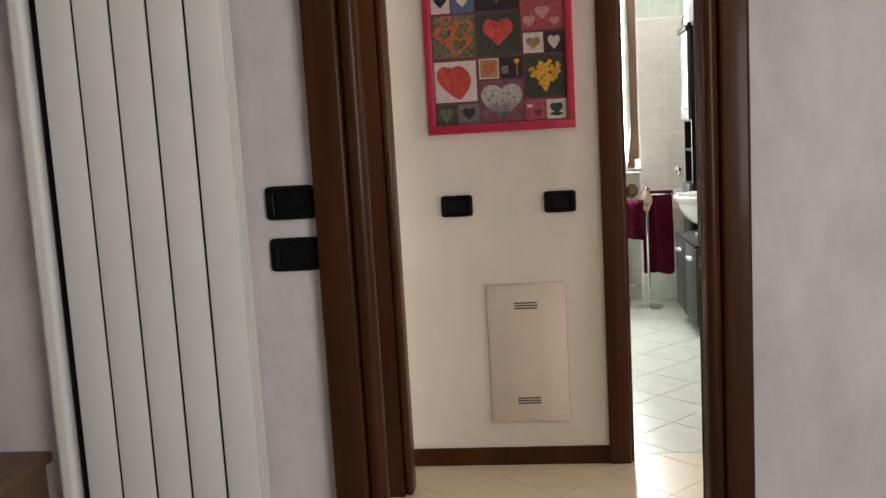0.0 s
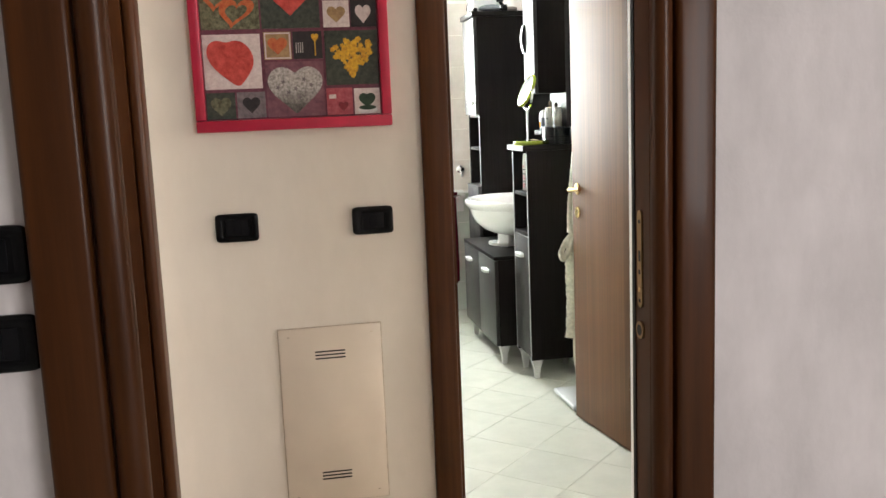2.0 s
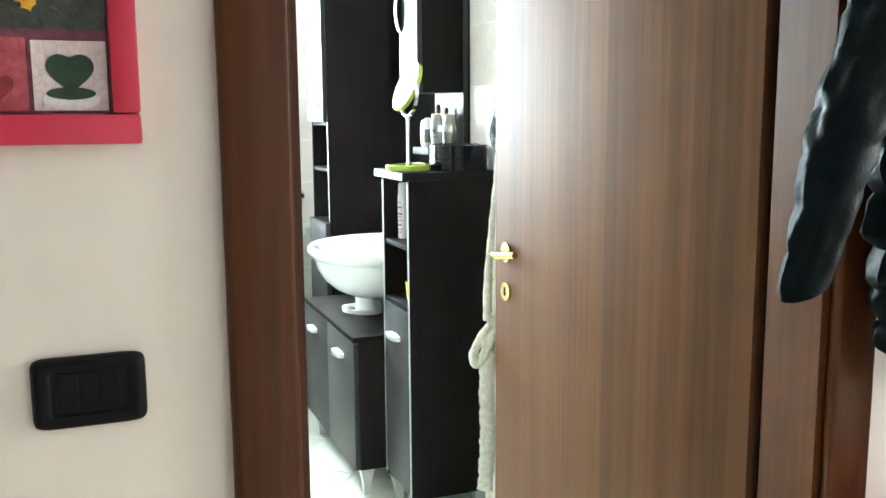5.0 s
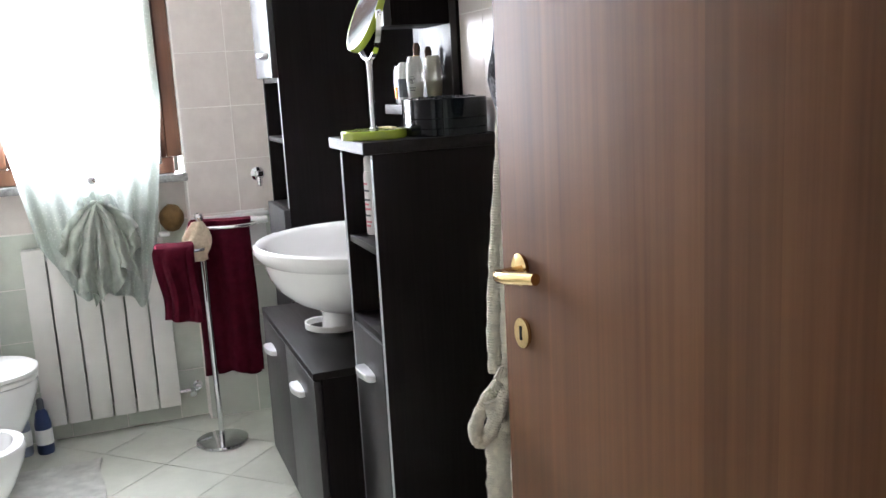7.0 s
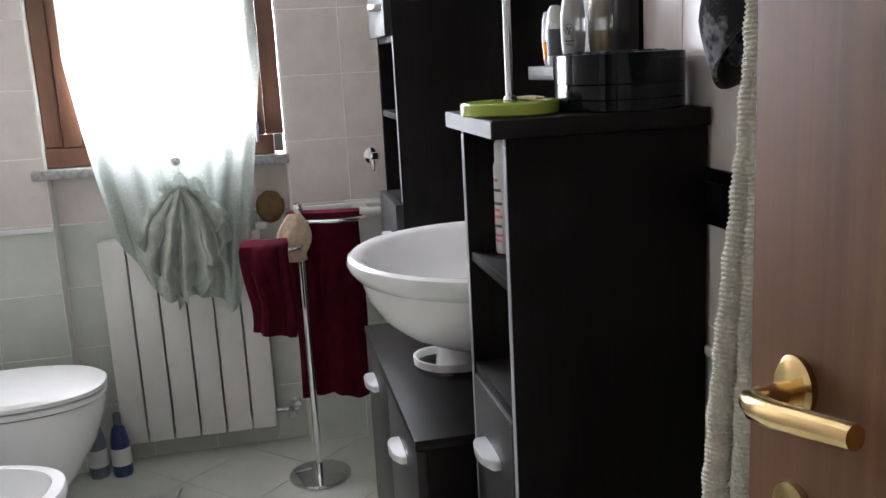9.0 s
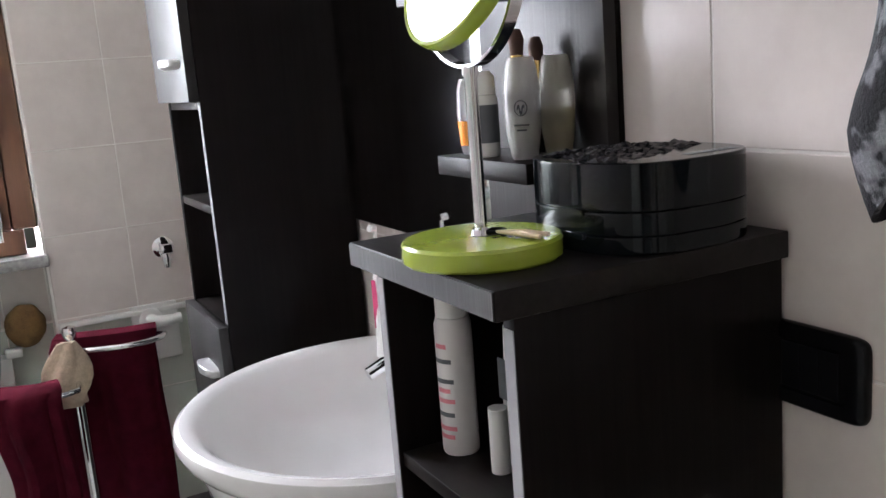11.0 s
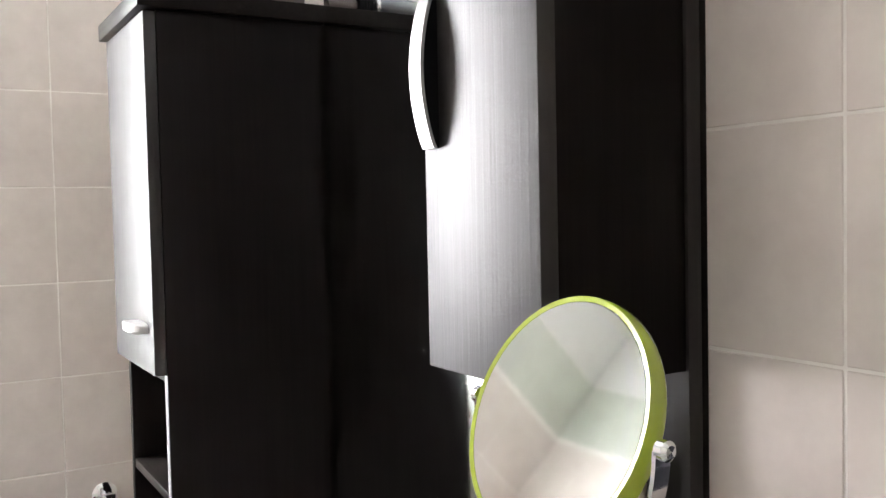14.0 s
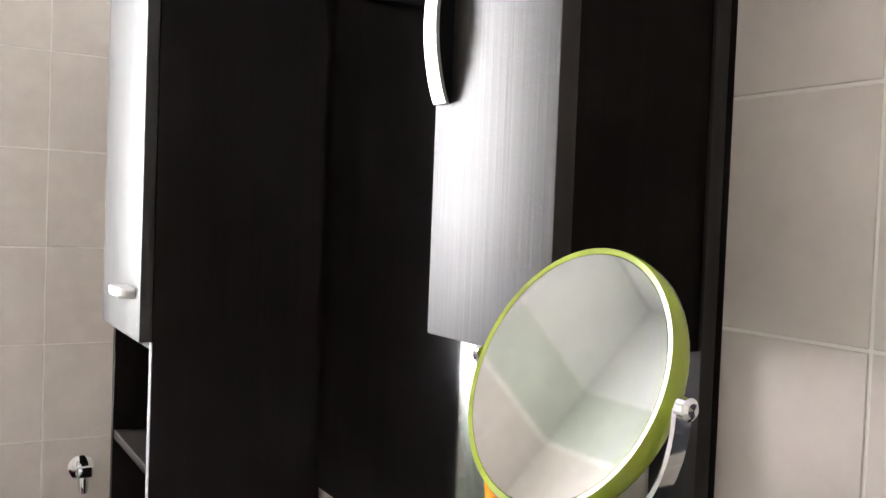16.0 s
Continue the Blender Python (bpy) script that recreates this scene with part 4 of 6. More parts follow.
switch_plate("light_switch", 1.788, 1.089, 3.54, "y", "black plastic switch plate on the cream wall")
switch_plate("light_switch", 2.201, 1.088, 3.54, "y", "black plastic switch plate on the cream wall")
switch_plate("light_switch", 1.494, 1.230, 2.155, "y", "black plastic switch plate on grey plaster")
switch_plate("light_switch", 1.496, 1.098, 2.155, "y", "black plastic switch plate on grey plaster")
switch_plate("light_switch", 5.133, 1.093, EX, "x", "black plastic switch plate on beige tiles")


M_JOINT = plain("brown_joint", (0.52, 0.44, 0.35), 0.8, var=0.3, scale=40)


def meter_panel():
    t = thing("access_panel", (2.05, 3.53, 0.183), "cream painted access panel with vent slots", "access panel")
    part("panel", boxes((1.888, 2.207, 3.5335, 3.5395, 0.183, 0.760, 0.0012)), M_PANEL, t)
    for bx in ((1.8845, 1.8875, 3.5378, 3.5395, 0.180, 0.763), (2.2075, 2.2105, 3.5378, 3.5395, 0.180, 0.763), (1.888, 2.207, 3.5378, 3.5395, 0.180, 0.1828), (1.888, 2.207, 3.5378, 3.5395, 0.7602, 0.763)):
        part("joint", boxes(bx), M_JOINT, t, "brown shadow joint round the panel")
    for z in (0.668, 0.270):
        for k in range(3):
            part("vent_slot", boxes((1.998, 2.092, 3.5328, 3.5334, z + 0.012 - k * 0.011, z + 0.0165 - k * 0.011)), M_BLACKM, t)
    for x, z in ((1.918, 0.735), (2.178, 0.735), (1.918, 0.21), (2.178, 0.21)):
        part("screw", boxes((x - 0.004, x + 0.004, 3.5327, 3.5334, z - 0.0018, z + 0.0018)), M_JOINT, t)
    return t


meter_panel()
baseboard = structure("baseboard", boxes((1.551, 2.36, 3.527, 3.5395, 0, 0.075, 0.003), (3.45, 5.4, 3.527, 3.5395, 0, 0.075, 0.003)), M_CASING, "dark stained wooden baseboard")

# the bedroom doorway in the hall's left wall
door_3 = structure("door_3", boxes((1.425, 1.555, 3.208, 3.2495, 0, 2.08), (1.425, 1.555, 2.4205, 2.45, 0, 2.08), (1.425, 1.555, 2.4505, 3.2075, 2.08, 2.115)), M_CASING, "dark stained wooden bedroom door frame")
part("casing", boxes((1.5555, 1.588, 3.215, 3.312, 0, 2.09, 0.014, 5)), M_CASING, door_3)
part("casing", boxes((1.5555, 1.588, 2.402, 2.44, 0, 2.09, 0.010, 4)), M_CASING, door_3)
part("casing", boxes((1.5555, 1.586, 2.4405, 3.2145, 2.085, 2.17, 0.010, 4)), M_CASING, door_3)
part("strike_plate", boxes((1.466, 1.492, 3.2055, 3.2078, 0.945, 1.155, 0.0008)), M_BRASS, door_3, "brass strike plate")
part("gasket", boxes((2.5062, 2.5078, 2.188, 2.2003, 0, 2.08)), M_BLACKM, door_1)
bm = bmesh.new()
prism(bm, [(2.167 + 0.009 * math.cos(a), (1.227 if math.sin(a) > 0 else 1.080) + 0.009 * math.sin(a)) for a in [2 * math.pi * (i + 0.5) / 24 for i in range(24)]], "x", 2.5055, 2.5078)
plate = part("strike_plate", bm, M_BRASS_DULL, door_1, "worn brass strike plate")
for z0, z1, mt in ((1.128, 1.136, M_BLACKM), (1.150, 1.168, M_BLACKM), (1.098, 1.106, M_BRASS), (1.214, 1.220, M_BLACKM), (1.080, 1.086, M_BLACKM)):
    part("strike_slot", boxes((2.5050, 2.5054, 2.1635, 2.1705, z0, z1)), mt, plate)
bm = bmesh.new()
lathe(bm, [(0.009, 0), (0.015, 0), (0.015, 0.003), (0.009, 0.003)], (2.5078, 2.167, 1.032), pose(0, 0, 0, 0, -90, 0).to_3x3(), 20)
part("latch_ring", bm, M_BRASS_DULL, door_1)
bm = bmesh.new()
lathe(bm, [(0, 0.0031), (0.0095, 0.0031), (0.0095, 0.0036), (0, 0.0036)], (2.5078, 2.167, 1.032), pose(0, 0, 0, 0, -90, 0).to_3x3(), 20)
part("latch_hole", bm, M_BLACKM, door_1)
for z in (1.005, 1.075):
    part("strike_hole", boxes((1.474, 1.484, 3.2046, 3.2054, z, z + 0.035)), M_BLACKM, door_3)


def living_radiator():
    x0, x1, z1 = 0.918, 1.386, 2.05
    t = radiator("tall_radiator", x0, x1, 0.25, z1, 2.066, 2.154, 5, "tall white panelled wall radiator")
    w = (x1 - x0) / 5
    # Black strips paint the shade of the deep joints between the fins.
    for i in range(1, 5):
        part("shade_strip", boxes((x0 + i * w - 0.0034, x0 + i * w + 0.0034, 2.0715, 2.11, 0.252, z1 - 0.002)), M_BLACKM, t, "black strip painting the shade in the joint")
    # Black block painted in for the shadow between pipe cover and first fin.
    part("shade_strip", boxes((0.888, 0.9178, 2.100, 2.153, 0.252, z1 - 0.002)), M_BLACKM, t, "black strip painting the shade beside the pipe")
    for k in range(3):
        y = 2.076 + 0.019 * k
        part("side_rib", boxes((x1 - 0.0026, x1 + 0.0012, y, y + 0.011, 0.252, z1 - 0.002, 0.001)), M_RAD, t)
    return t


living_radiator()
structure("radiator_pipe_cover", boxes((0.838, 0.884, 2.070, 2.1545, 0.0, 2.70, 0.016, 5)), M_RAD, "white pipe cover beside the radiator")


# ---- picture of hearts ----
def heart(cx, cz, w, h, n=40, tip=0.0, plump=0.0):
    """An outline of a heart in x, z."""
    out = []
    for i in range(n):
        a = 2 * math.pi * i / n
        x = 16 * math.sin(a) ** 3
        z = 13 * math.cos(a) - 5 * math.cos(2 * a) - 2 * math.cos(3 * a) - math.cos(4 * a)
        ex, ez = 15 * math.sin(a), 13.5 * math.cos(a) - 2.5
        x, z = x + (ex - x) * plump, z + (ez - z) * plump
        out.append((cx + x / 32 * w + tip * (z / 30), cz + (z + 2.5) / 29 * h))
    return out


def mottled(name, a, c, scale=70.0, rough=0.4, fade=None):
    m, t, b = shader(name)
    v = coords(t)
    col = ramp(t, noisy(t, v, scale, 5.0, 0.65), [(0.34, a), (0.66, c)])
    b.inputs["Roughness"].default_value = rough
    cell = t.nodes.new("ShaderNodeTexVoronoi")
    cell.feature = "DISTANCE_TO_EDGE"
    cell.inputs["Scale"].default_value = 75.0
    t.links.new(v, cell.inputs["Vector"])
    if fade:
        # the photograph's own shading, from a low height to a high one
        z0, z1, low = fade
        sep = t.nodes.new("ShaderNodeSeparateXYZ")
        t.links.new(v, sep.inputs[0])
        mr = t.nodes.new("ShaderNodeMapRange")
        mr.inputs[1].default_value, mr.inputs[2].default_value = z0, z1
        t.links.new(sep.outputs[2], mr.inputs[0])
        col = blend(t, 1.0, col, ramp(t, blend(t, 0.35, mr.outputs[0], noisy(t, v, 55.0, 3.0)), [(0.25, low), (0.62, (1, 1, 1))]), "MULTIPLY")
    cut = ramp(t, cell.outputs[0], [(0.0, (0.84, 0.82, 0.82)), (0.05, (1, 1, 1))])
    t.links.new(blend(t, 1.0, col, cut, "MULTIPLY"), b.inputs["Base Color"])
    relief(t, b, ramp(t, cell.outputs[0], [(0.0, (0, 0, 0)), (0.06, (1, 1, 1))]), 0.25, 0.0006)
    return m


def hearts_picture():
    x0, x1, z0, z1 = 1.694, 2.275, 1.378, 2.16
    t = thing("framed_puzzle", ((x0 + x1) / 2, 3.53, z0), "red-framed jigsaw puzzle of heart photographs", "picture")
    red = plain("red_frame_paint", (0.40, 0.012, 0.045), 0.35, var=0.1, scale=20)
    w = 0.030
    part("frame_bar", boxes((x0, x1, 3.513, 3.5395, z0, z0 + w + 0.004, 0.004)), red, t)
    part("frame_bar", boxes((x0, x1, 3.513, 3.5395, z1 - w, z1, 0.004)), red, t)
    part("frame_bar", boxes((x0, x0 + w, 3.5135, 3.5395, z0 + w + 0.0045, z1 - w - 0.0005, 0.004)), red, t)
    part("frame_bar", boxes((x1 - w, x1, 3.5135, 3.5395, z0 + w + 0.0045, z1 - w - 0.0005, 0.004)), red, t)
    bx0, bx1, bz0 = x0 + w + 0.001, x1 - w - 0.001, z0 + w + 0.005
    part("backing", boxes((bx0, bx1, 3.530, 3.5385, bz0, z1 - w - 0.001)), mottled("plum_print", (0.10, 0.02, 0.04), (0.17, 0.04, 0.07)), t)
    W = bx1 - bx0
    white = mottled("white_print", (0.55, 0.45, 0.45), (0.70, 0.62, 0.60))
    dark = mottled("dark_green_print", (0.018, 0.022, 0.018), (0.06, 0.07, 0.05))
    grey = mottled("grey_print", (0.10, 0.08, 0.09), (0.22, 0.18, 0.19))
    black = mottled("black_print", (0.008, 0.006, 0.008), (0.03, 0.02, 0.02))
    mauve = mottled("mauve_print", (0.12, 0.035, 0.06), (0.22, 0.09, 0.11), 40)
    rose = mottled("rose_print", (0.28, 0.03, 0.05), (0.42, 0.10, 0.12))
    red_h = mottled("red_heart_print", (0.34, 0.018, 0.014), (0.60, 0.085, 0.065), 45)
    orange = mottled("orange_heart_print", (0.40, 0.06, 0.015), (0.55, 0.16, 0.05), 90)
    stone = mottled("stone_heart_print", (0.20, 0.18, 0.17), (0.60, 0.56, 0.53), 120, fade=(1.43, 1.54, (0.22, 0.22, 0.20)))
    yellow = mottled("yellow_flower_print", (0.45, 0.20, 0.01), (0.75, 0.45, 0.03), 120)
    olive = mottled("olive_print", (0.05, 0.05, 0.02), (0.20, 0.20, 0.12), 90)
    tan = mottled("tan_print", (0.25, 0.15, 0.07), (0.38, 0.25, 0.12), 60)
    blue = mottled("blue_print", (0.05, 0.08, 0.18), (0.12, 0.16, 0.30))
    green = mottled("dark_leaf_print", (0.01, 0.03, 0.015), (0.03, 0.06, 0.03), 60)

    def patch(u0, u1, a, b, mat):
        return part("photo", boxes((bx0 + u0 * W, bx0 + u1 * W, 3.5285, 3.5298, bz0 + a, bz0 + b)), mat, t)

    def shape(parent, u, z, w2, h, mat, tip=0.0, d=0.0, plump=0.25):
        bm = bmesh.new()
        prism(bm, heart(bx0 + u * W, bz0 + z, w2, h, 40, tip, plump), "y", 3.5275 - d, 3.5284)
        return part("heart", bm, mat, parent, smooth=False)
    # lowest row
    shape(patch(0.005, 0.165, 0.003, 0.080, dark), 0.085, 0.040, 0.060, 0.058, olive)
    shape(patch(0.175, 0.335, 0.003, 0.080, grey), 0.255, 0.042, 0.052, 0.050, black)
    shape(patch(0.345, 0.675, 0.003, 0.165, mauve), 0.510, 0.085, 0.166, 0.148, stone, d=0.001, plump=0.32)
    p = patch(0.685, 0.835, 0.003, 0.083, rose)
    part("tag", boxes((bx0 + 0.70 * W, bx0 + 0.74 * W, 3.5278, 3.5284, bz0 + 0.052, bz0 + 0.064)), white, p)
    shape(p, 0.78, 0.028, 0.030, 0.030, mottled("crimson_print", (0.15, 0.01, 0.02), (0.22, 0.02, 0.03)))
    p = patch(0.845, 0.995, 0.003, 0.080, white)
    shape(p, 0.92, 0.046, 0.052, 0.046, green, plump=0.45)
    for nm, mt, rx, rz, cz, y in (("pot", mottled("pale_pot_print", (0.62, 0.60, 0.60), (0.78, 0.76, 0.76)), 0.030, 0.012, 0.015, 3.5278), ("soil", green, 0.026, 0.007, 0.022, 3.5272)):
        bm = bmesh.new()
        prism(bm, [(bx0 + 0.92 * W + rx * math.cos(b), bz0 + cz + rz * math.sin(b)) for b in [2 * math.pi * q / 28 for q in range(28)]], "y", y, y + 0.0004)
        part(nm, bm, mt, p, smooth=False)
    # second row
    shape(patch(0.005, 0.325, 0.090, 0.248, white), 0.155, 0.170, 0.136, 0.148, red_h, -0.034, 0.001, 0.55)
    p = patch(0.345, 0.500, 0.172, 0.252, tan)
    for q in ((0.349, 0.496, 0.174, 0.178), (0.349, 0.496, 0.246, 0.250), (0.349, 0.357, 0.1785, 0.2455), (0.488, 0.496, 0.1785, 0.2455)):
        part("photo_border", boxes((bx0 + q[0] * W, bx0 + q[1] * W, 3.5278, 3.5284, bz0 + q[2], bz0 + q[3])), white, p)
    shape(p, 0.422, 0.212, 0.058, 0.052, orange)
    p = patch(0.510, 0.675, 0.172, 0.252, black)
    for q in range(4):
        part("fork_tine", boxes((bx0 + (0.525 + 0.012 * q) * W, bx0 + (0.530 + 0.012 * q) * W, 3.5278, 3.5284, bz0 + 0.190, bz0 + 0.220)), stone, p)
    shape(p, 0.635, 0.233, 0.022, 0.026, yellow)
    part("stem", boxes((bx0 + 0.632 * W, bx0 + 0.638 * W, 3.5278, 3.5284, bz0 + 0.180, bz0 + 0.222)), yellow, p)
    p = patch(0.690, 0.995, 0.092, 0.252, dark)
    bm = bmesh.new()
    rnd = random.Random(4)
    out = heart(0, 0, 0.122, 0.118, 40)
    k = 0
    while k < 130:
        a, r = rnd.randrange(40), rnd.random() ** 0.5
        px, pz = out[a][0] * r, out[a][1] * r
        cx, cz, rr = bx0 + 0.845 * W + px, bz0 + 0.172 + pz, 0.0052 + 0.0028 * rnd.random()
        d = 3.5279 - 0.00001 * k
        prism(bm, [(cx + rr * (1 + 0.25 * math.cos(5 * b)) * math.cos(b), cz + rr * (1 + 0.25 * math.cos(5 * b)) * math.sin(b)) for b in [2 * math.pi * q / 15 for q in range(15)]], "y", d, 3.5284)
        k += 1
    tagged(part("flower_heart", bm, yellow, p, smooth=False), kind="stuff")
    for u, z in ((0.44, 0.105), (0.51, 0.085), (0.56, 0.112), (0.60, 0.095), (0.47, 0.075), (0.53, 0.060), (0.41, 0.090)):
        bm = bmesh.new()
        cx, cz = bx0 + u * W, bz0 + z
        prism(bm, [(cx + (0.0055 + 0.0022 * math.cos(5 * b)) * math.cos(b), cz + (0.0055 + 0.0022 * math.cos(5 * b)) * math.sin(b)) for b in [2 * math.pi * q / 20 for q in range(20)]], "y", 3.5259, 3.5264)
        part("carved_flower", bm, grey, t, smooth=False)
    # third row
    p = patch(0.005, 0.330, 0.262, 0.425, olive)
    for u, z, w2, tip in ((0.20, 0.305, 0.10, 0.03), (0.25, 0.375, 0.075, -0.02), (0.10, 0.35, 0.09, 0.02), (0.11, 0.405, 0.05, 0.0)):
        bm = bmesh.new()
        o = heart(bx0 + u * W, bz0 + z, w2, w2 * 0.85, 40, tip)
        c = (bx0 + u * W, bz0 + z)
        i = [(c[0] + (q[0] - c[0]) * 0.62, c[1] + (q[1] - c[1]) * 0.62) for q in o]
        yf = 3.5276 - 0.0003 * z
        rings = [[(q[0], y, q[1]) for q in ol] for ol, y in ((o, yf), (o, 3.5284), (i, 3.5284), (i, yf))]
        loft(bm, rings + rings[:1], False, False)
        bmesh.ops.remove_doubles(bm, verts=bm.verts[:], dist=1e-6)
        part("heart", bm, orange, p, smooth=False)
    shape(patch(0.340, 0.670, 0.262, 0.425, dark), 0.505, 0.352, 0.120, 0.110, red_h, 0.0, 0.001)
    p = patch(0.690, 0.840, 0.262, 0.340, white)
    shape(p, 0.765, 0.300, 0.056, 0.050, tan)
    p = patch(0.848, 0.995, 0.262, 0.340, black)
    shape(p, 0.92, 0.300, 0.048, 0.056, white)
    p = patch(0.680, 0.995, 0.350, 0.470, rose)
    for u, z, w2 in ((0.84, 0.415, 0.055), (0.74, 0.385, 0.05), (0.93, 0.38, 0.04)):
        shape(p, u, z, w2, w2 * 0.9, mottled("pale_rose_print", (0.42, 0.20, 0.20), (0.55, 0.32, 0.30)))
    # higher rows
    shape(patch(0.005, 0.150, 0.435, 0.520, white), 0.078, 0.48, 0.05, 0.05, black)
    shape(patch(0.160, 0.330, 0.435, 0.520, blue), 0.245, 0.48, 0.05, 0.05, white)
    shape(patch(0.340, 0.670, 0.435, 0.600, black), 0.505, 0.52, 0.12, 0.11, orange)
    shape(patch(0.005, 0.330, 0.530, 0.700, mauve), 0.165, 0.61, 0.12, 0.11, red_h)
    shape(patch(0.680, 0.995, 0.480, 0.640, white), 0.84, 0.56, 0.12, 0.11, green)
    shape(patch(0.340, 0.670, 0.610, 0.700, olive), 0.505, 0.655, 0.07, 0.06, white)
    return t


hearts_picture()


# ---- on the side cabinet ----
M_LIME = plain("lime_green_lacquer", (0.30, 0.38, 0.035), 0.22, var=0.05, coat=0.4, bump=0.01)


def cosmetic_mirror():
    t = thing("cosmetic_mirror", (3.205, 5.285, 1.228), "round tilting make-up mirror with lime green rim", "mirror")
    c = Vector((3.205, 5.285, 0))
    bm = bmesh.new()
    lathe(bm, [(0, 1.2285), (0.076, 1.2285), (0.078, 1.231), (0.078, 1.246), (0.0755, 1.249), (0, 1.250)], c, seg=48)
    part("base", bm, M_LIME, t, "lime green round base")
    bm = bmesh.new()
    lathe(bm, [(0, 1.2505), (0.010, 1.2505), (0.009, 1.256), (0.0062, 1.258), (0.0062, 1.398), (0.008, 1.402), (0.008, 1.409), (0, 1.410)], c, seg=20)
    part("stem", bm, M_CHROME, t)
    zc, R = 1.506, 0.087
    bm = bmesh.new()
    n = 30
    rings = []
    for i in range(n + 1):
        a = math.pi + math.pi * i / n
        r = R + 0.010
        p = Vector((c.x, c.y + r * math.cos(a), zc + r * math.sin(a)))
        o = Vector((0, math.cos(a), math.sin(a))) * 0.0016
        q = Vector((0.006, 0, 0))
        rings.append([p - o - q, p + o - q, p + o + q, p - o + q])
    loft(bm, rings)
    part("yoke", bm, M_CHROME, t, "chrome half-round yoke")
    tilt = pose(c.x, c.y, zc, 0, 0, 2) @ pose(0, 0, 0, 0, -90 + 23.5, 0)
    bm = bmesh.new()
    lathe(bm, [(R - 0.0045, 0.007), (R - 0.001, 0.0078), (R, 0.006), (R + 0.0005, 0.0), (R, -0.006), (R - 0.001, -0.0078), (R - 0.0045, -0.007), (R - 0.005, 0.0)], (0, 0, 0), seg=56)
    bm.faces.ensure_lookup_table()
    bmesh.ops.delete(bm, geom=[f for f in bm.faces if len(f.verts) > 4], context="FACES")
    bmesh.ops.bridge_loops(bm, edges=[e for e in bm.edges if e.is_boundary])
    bmesh.ops.transform(bm, matrix=tilt, verts=bm.verts[:])
    part("rim", bm, M_LIME, t, "lime green rim")
    for k, h in ((0, 0.0060), (1, -0.0070)):
        bm = bmesh.new()
        lathe(bm, [(0, h), (R - 0.0052, h), (R - 0.0052, h + 0.001), (0, h + 0.001)], seg=56)
        bmesh.ops.transform(bm, matrix=tilt, verts=bm.verts[:])
        part("mirror_glass", bm, M_MIRROR, t, "silvered mirror glass")
    for s in (-1, 1):
        bm = bmesh.new()
        lathe(bm, [(0, -0.003), (0.0065, -0.003), (0.0065, 0.003), (0.004, 0.0055), (0, 0.006)], (c.x, c.y + s * (R + 0.0125), zc), pose(0, 0, 0, -90 * s, 0, 0).to_3x3(), 16)
        part("pivot_screw", bm, M_CHROME, t)
    return t


cosmetic_mirror()


def hair_clip():
    t = thing("tweezers", (3.25, 5.25, 1.251), "ivory tweezers with a grey loop on the green base", "tweezers")
    ivory = plain("ivory_enamel", (0.72, 0.58, 0.40), 0.3)
    for k in (0, 1):
        bm = bmesh.new()
        o = 0.007 * k
        tube(bm, [(3.214 + o * 0.3, 5.272 - o * 0.2, 1.2535), (3.220 + o, 5.243, 1.2545), (3.228 + o * 1.8, 5.218 + o * 0.6, 1.2530)], [0.0016, 0.0030, 0.0022], 10)
        part("arm", bm, ivory, t)
    bm = bmesh.new()
    tube(bm, [(3.216 + 0.011 * math.cos(a), 5.280 + 0.008 * math.sin(a), 1.2530) for a in [2 * math.pi * i / 20 for i in range(21)]], 0.0020, 8)
    part("loop", bm, M_BLACKM, t, "dark metal loop")
    return t


hair_clip()


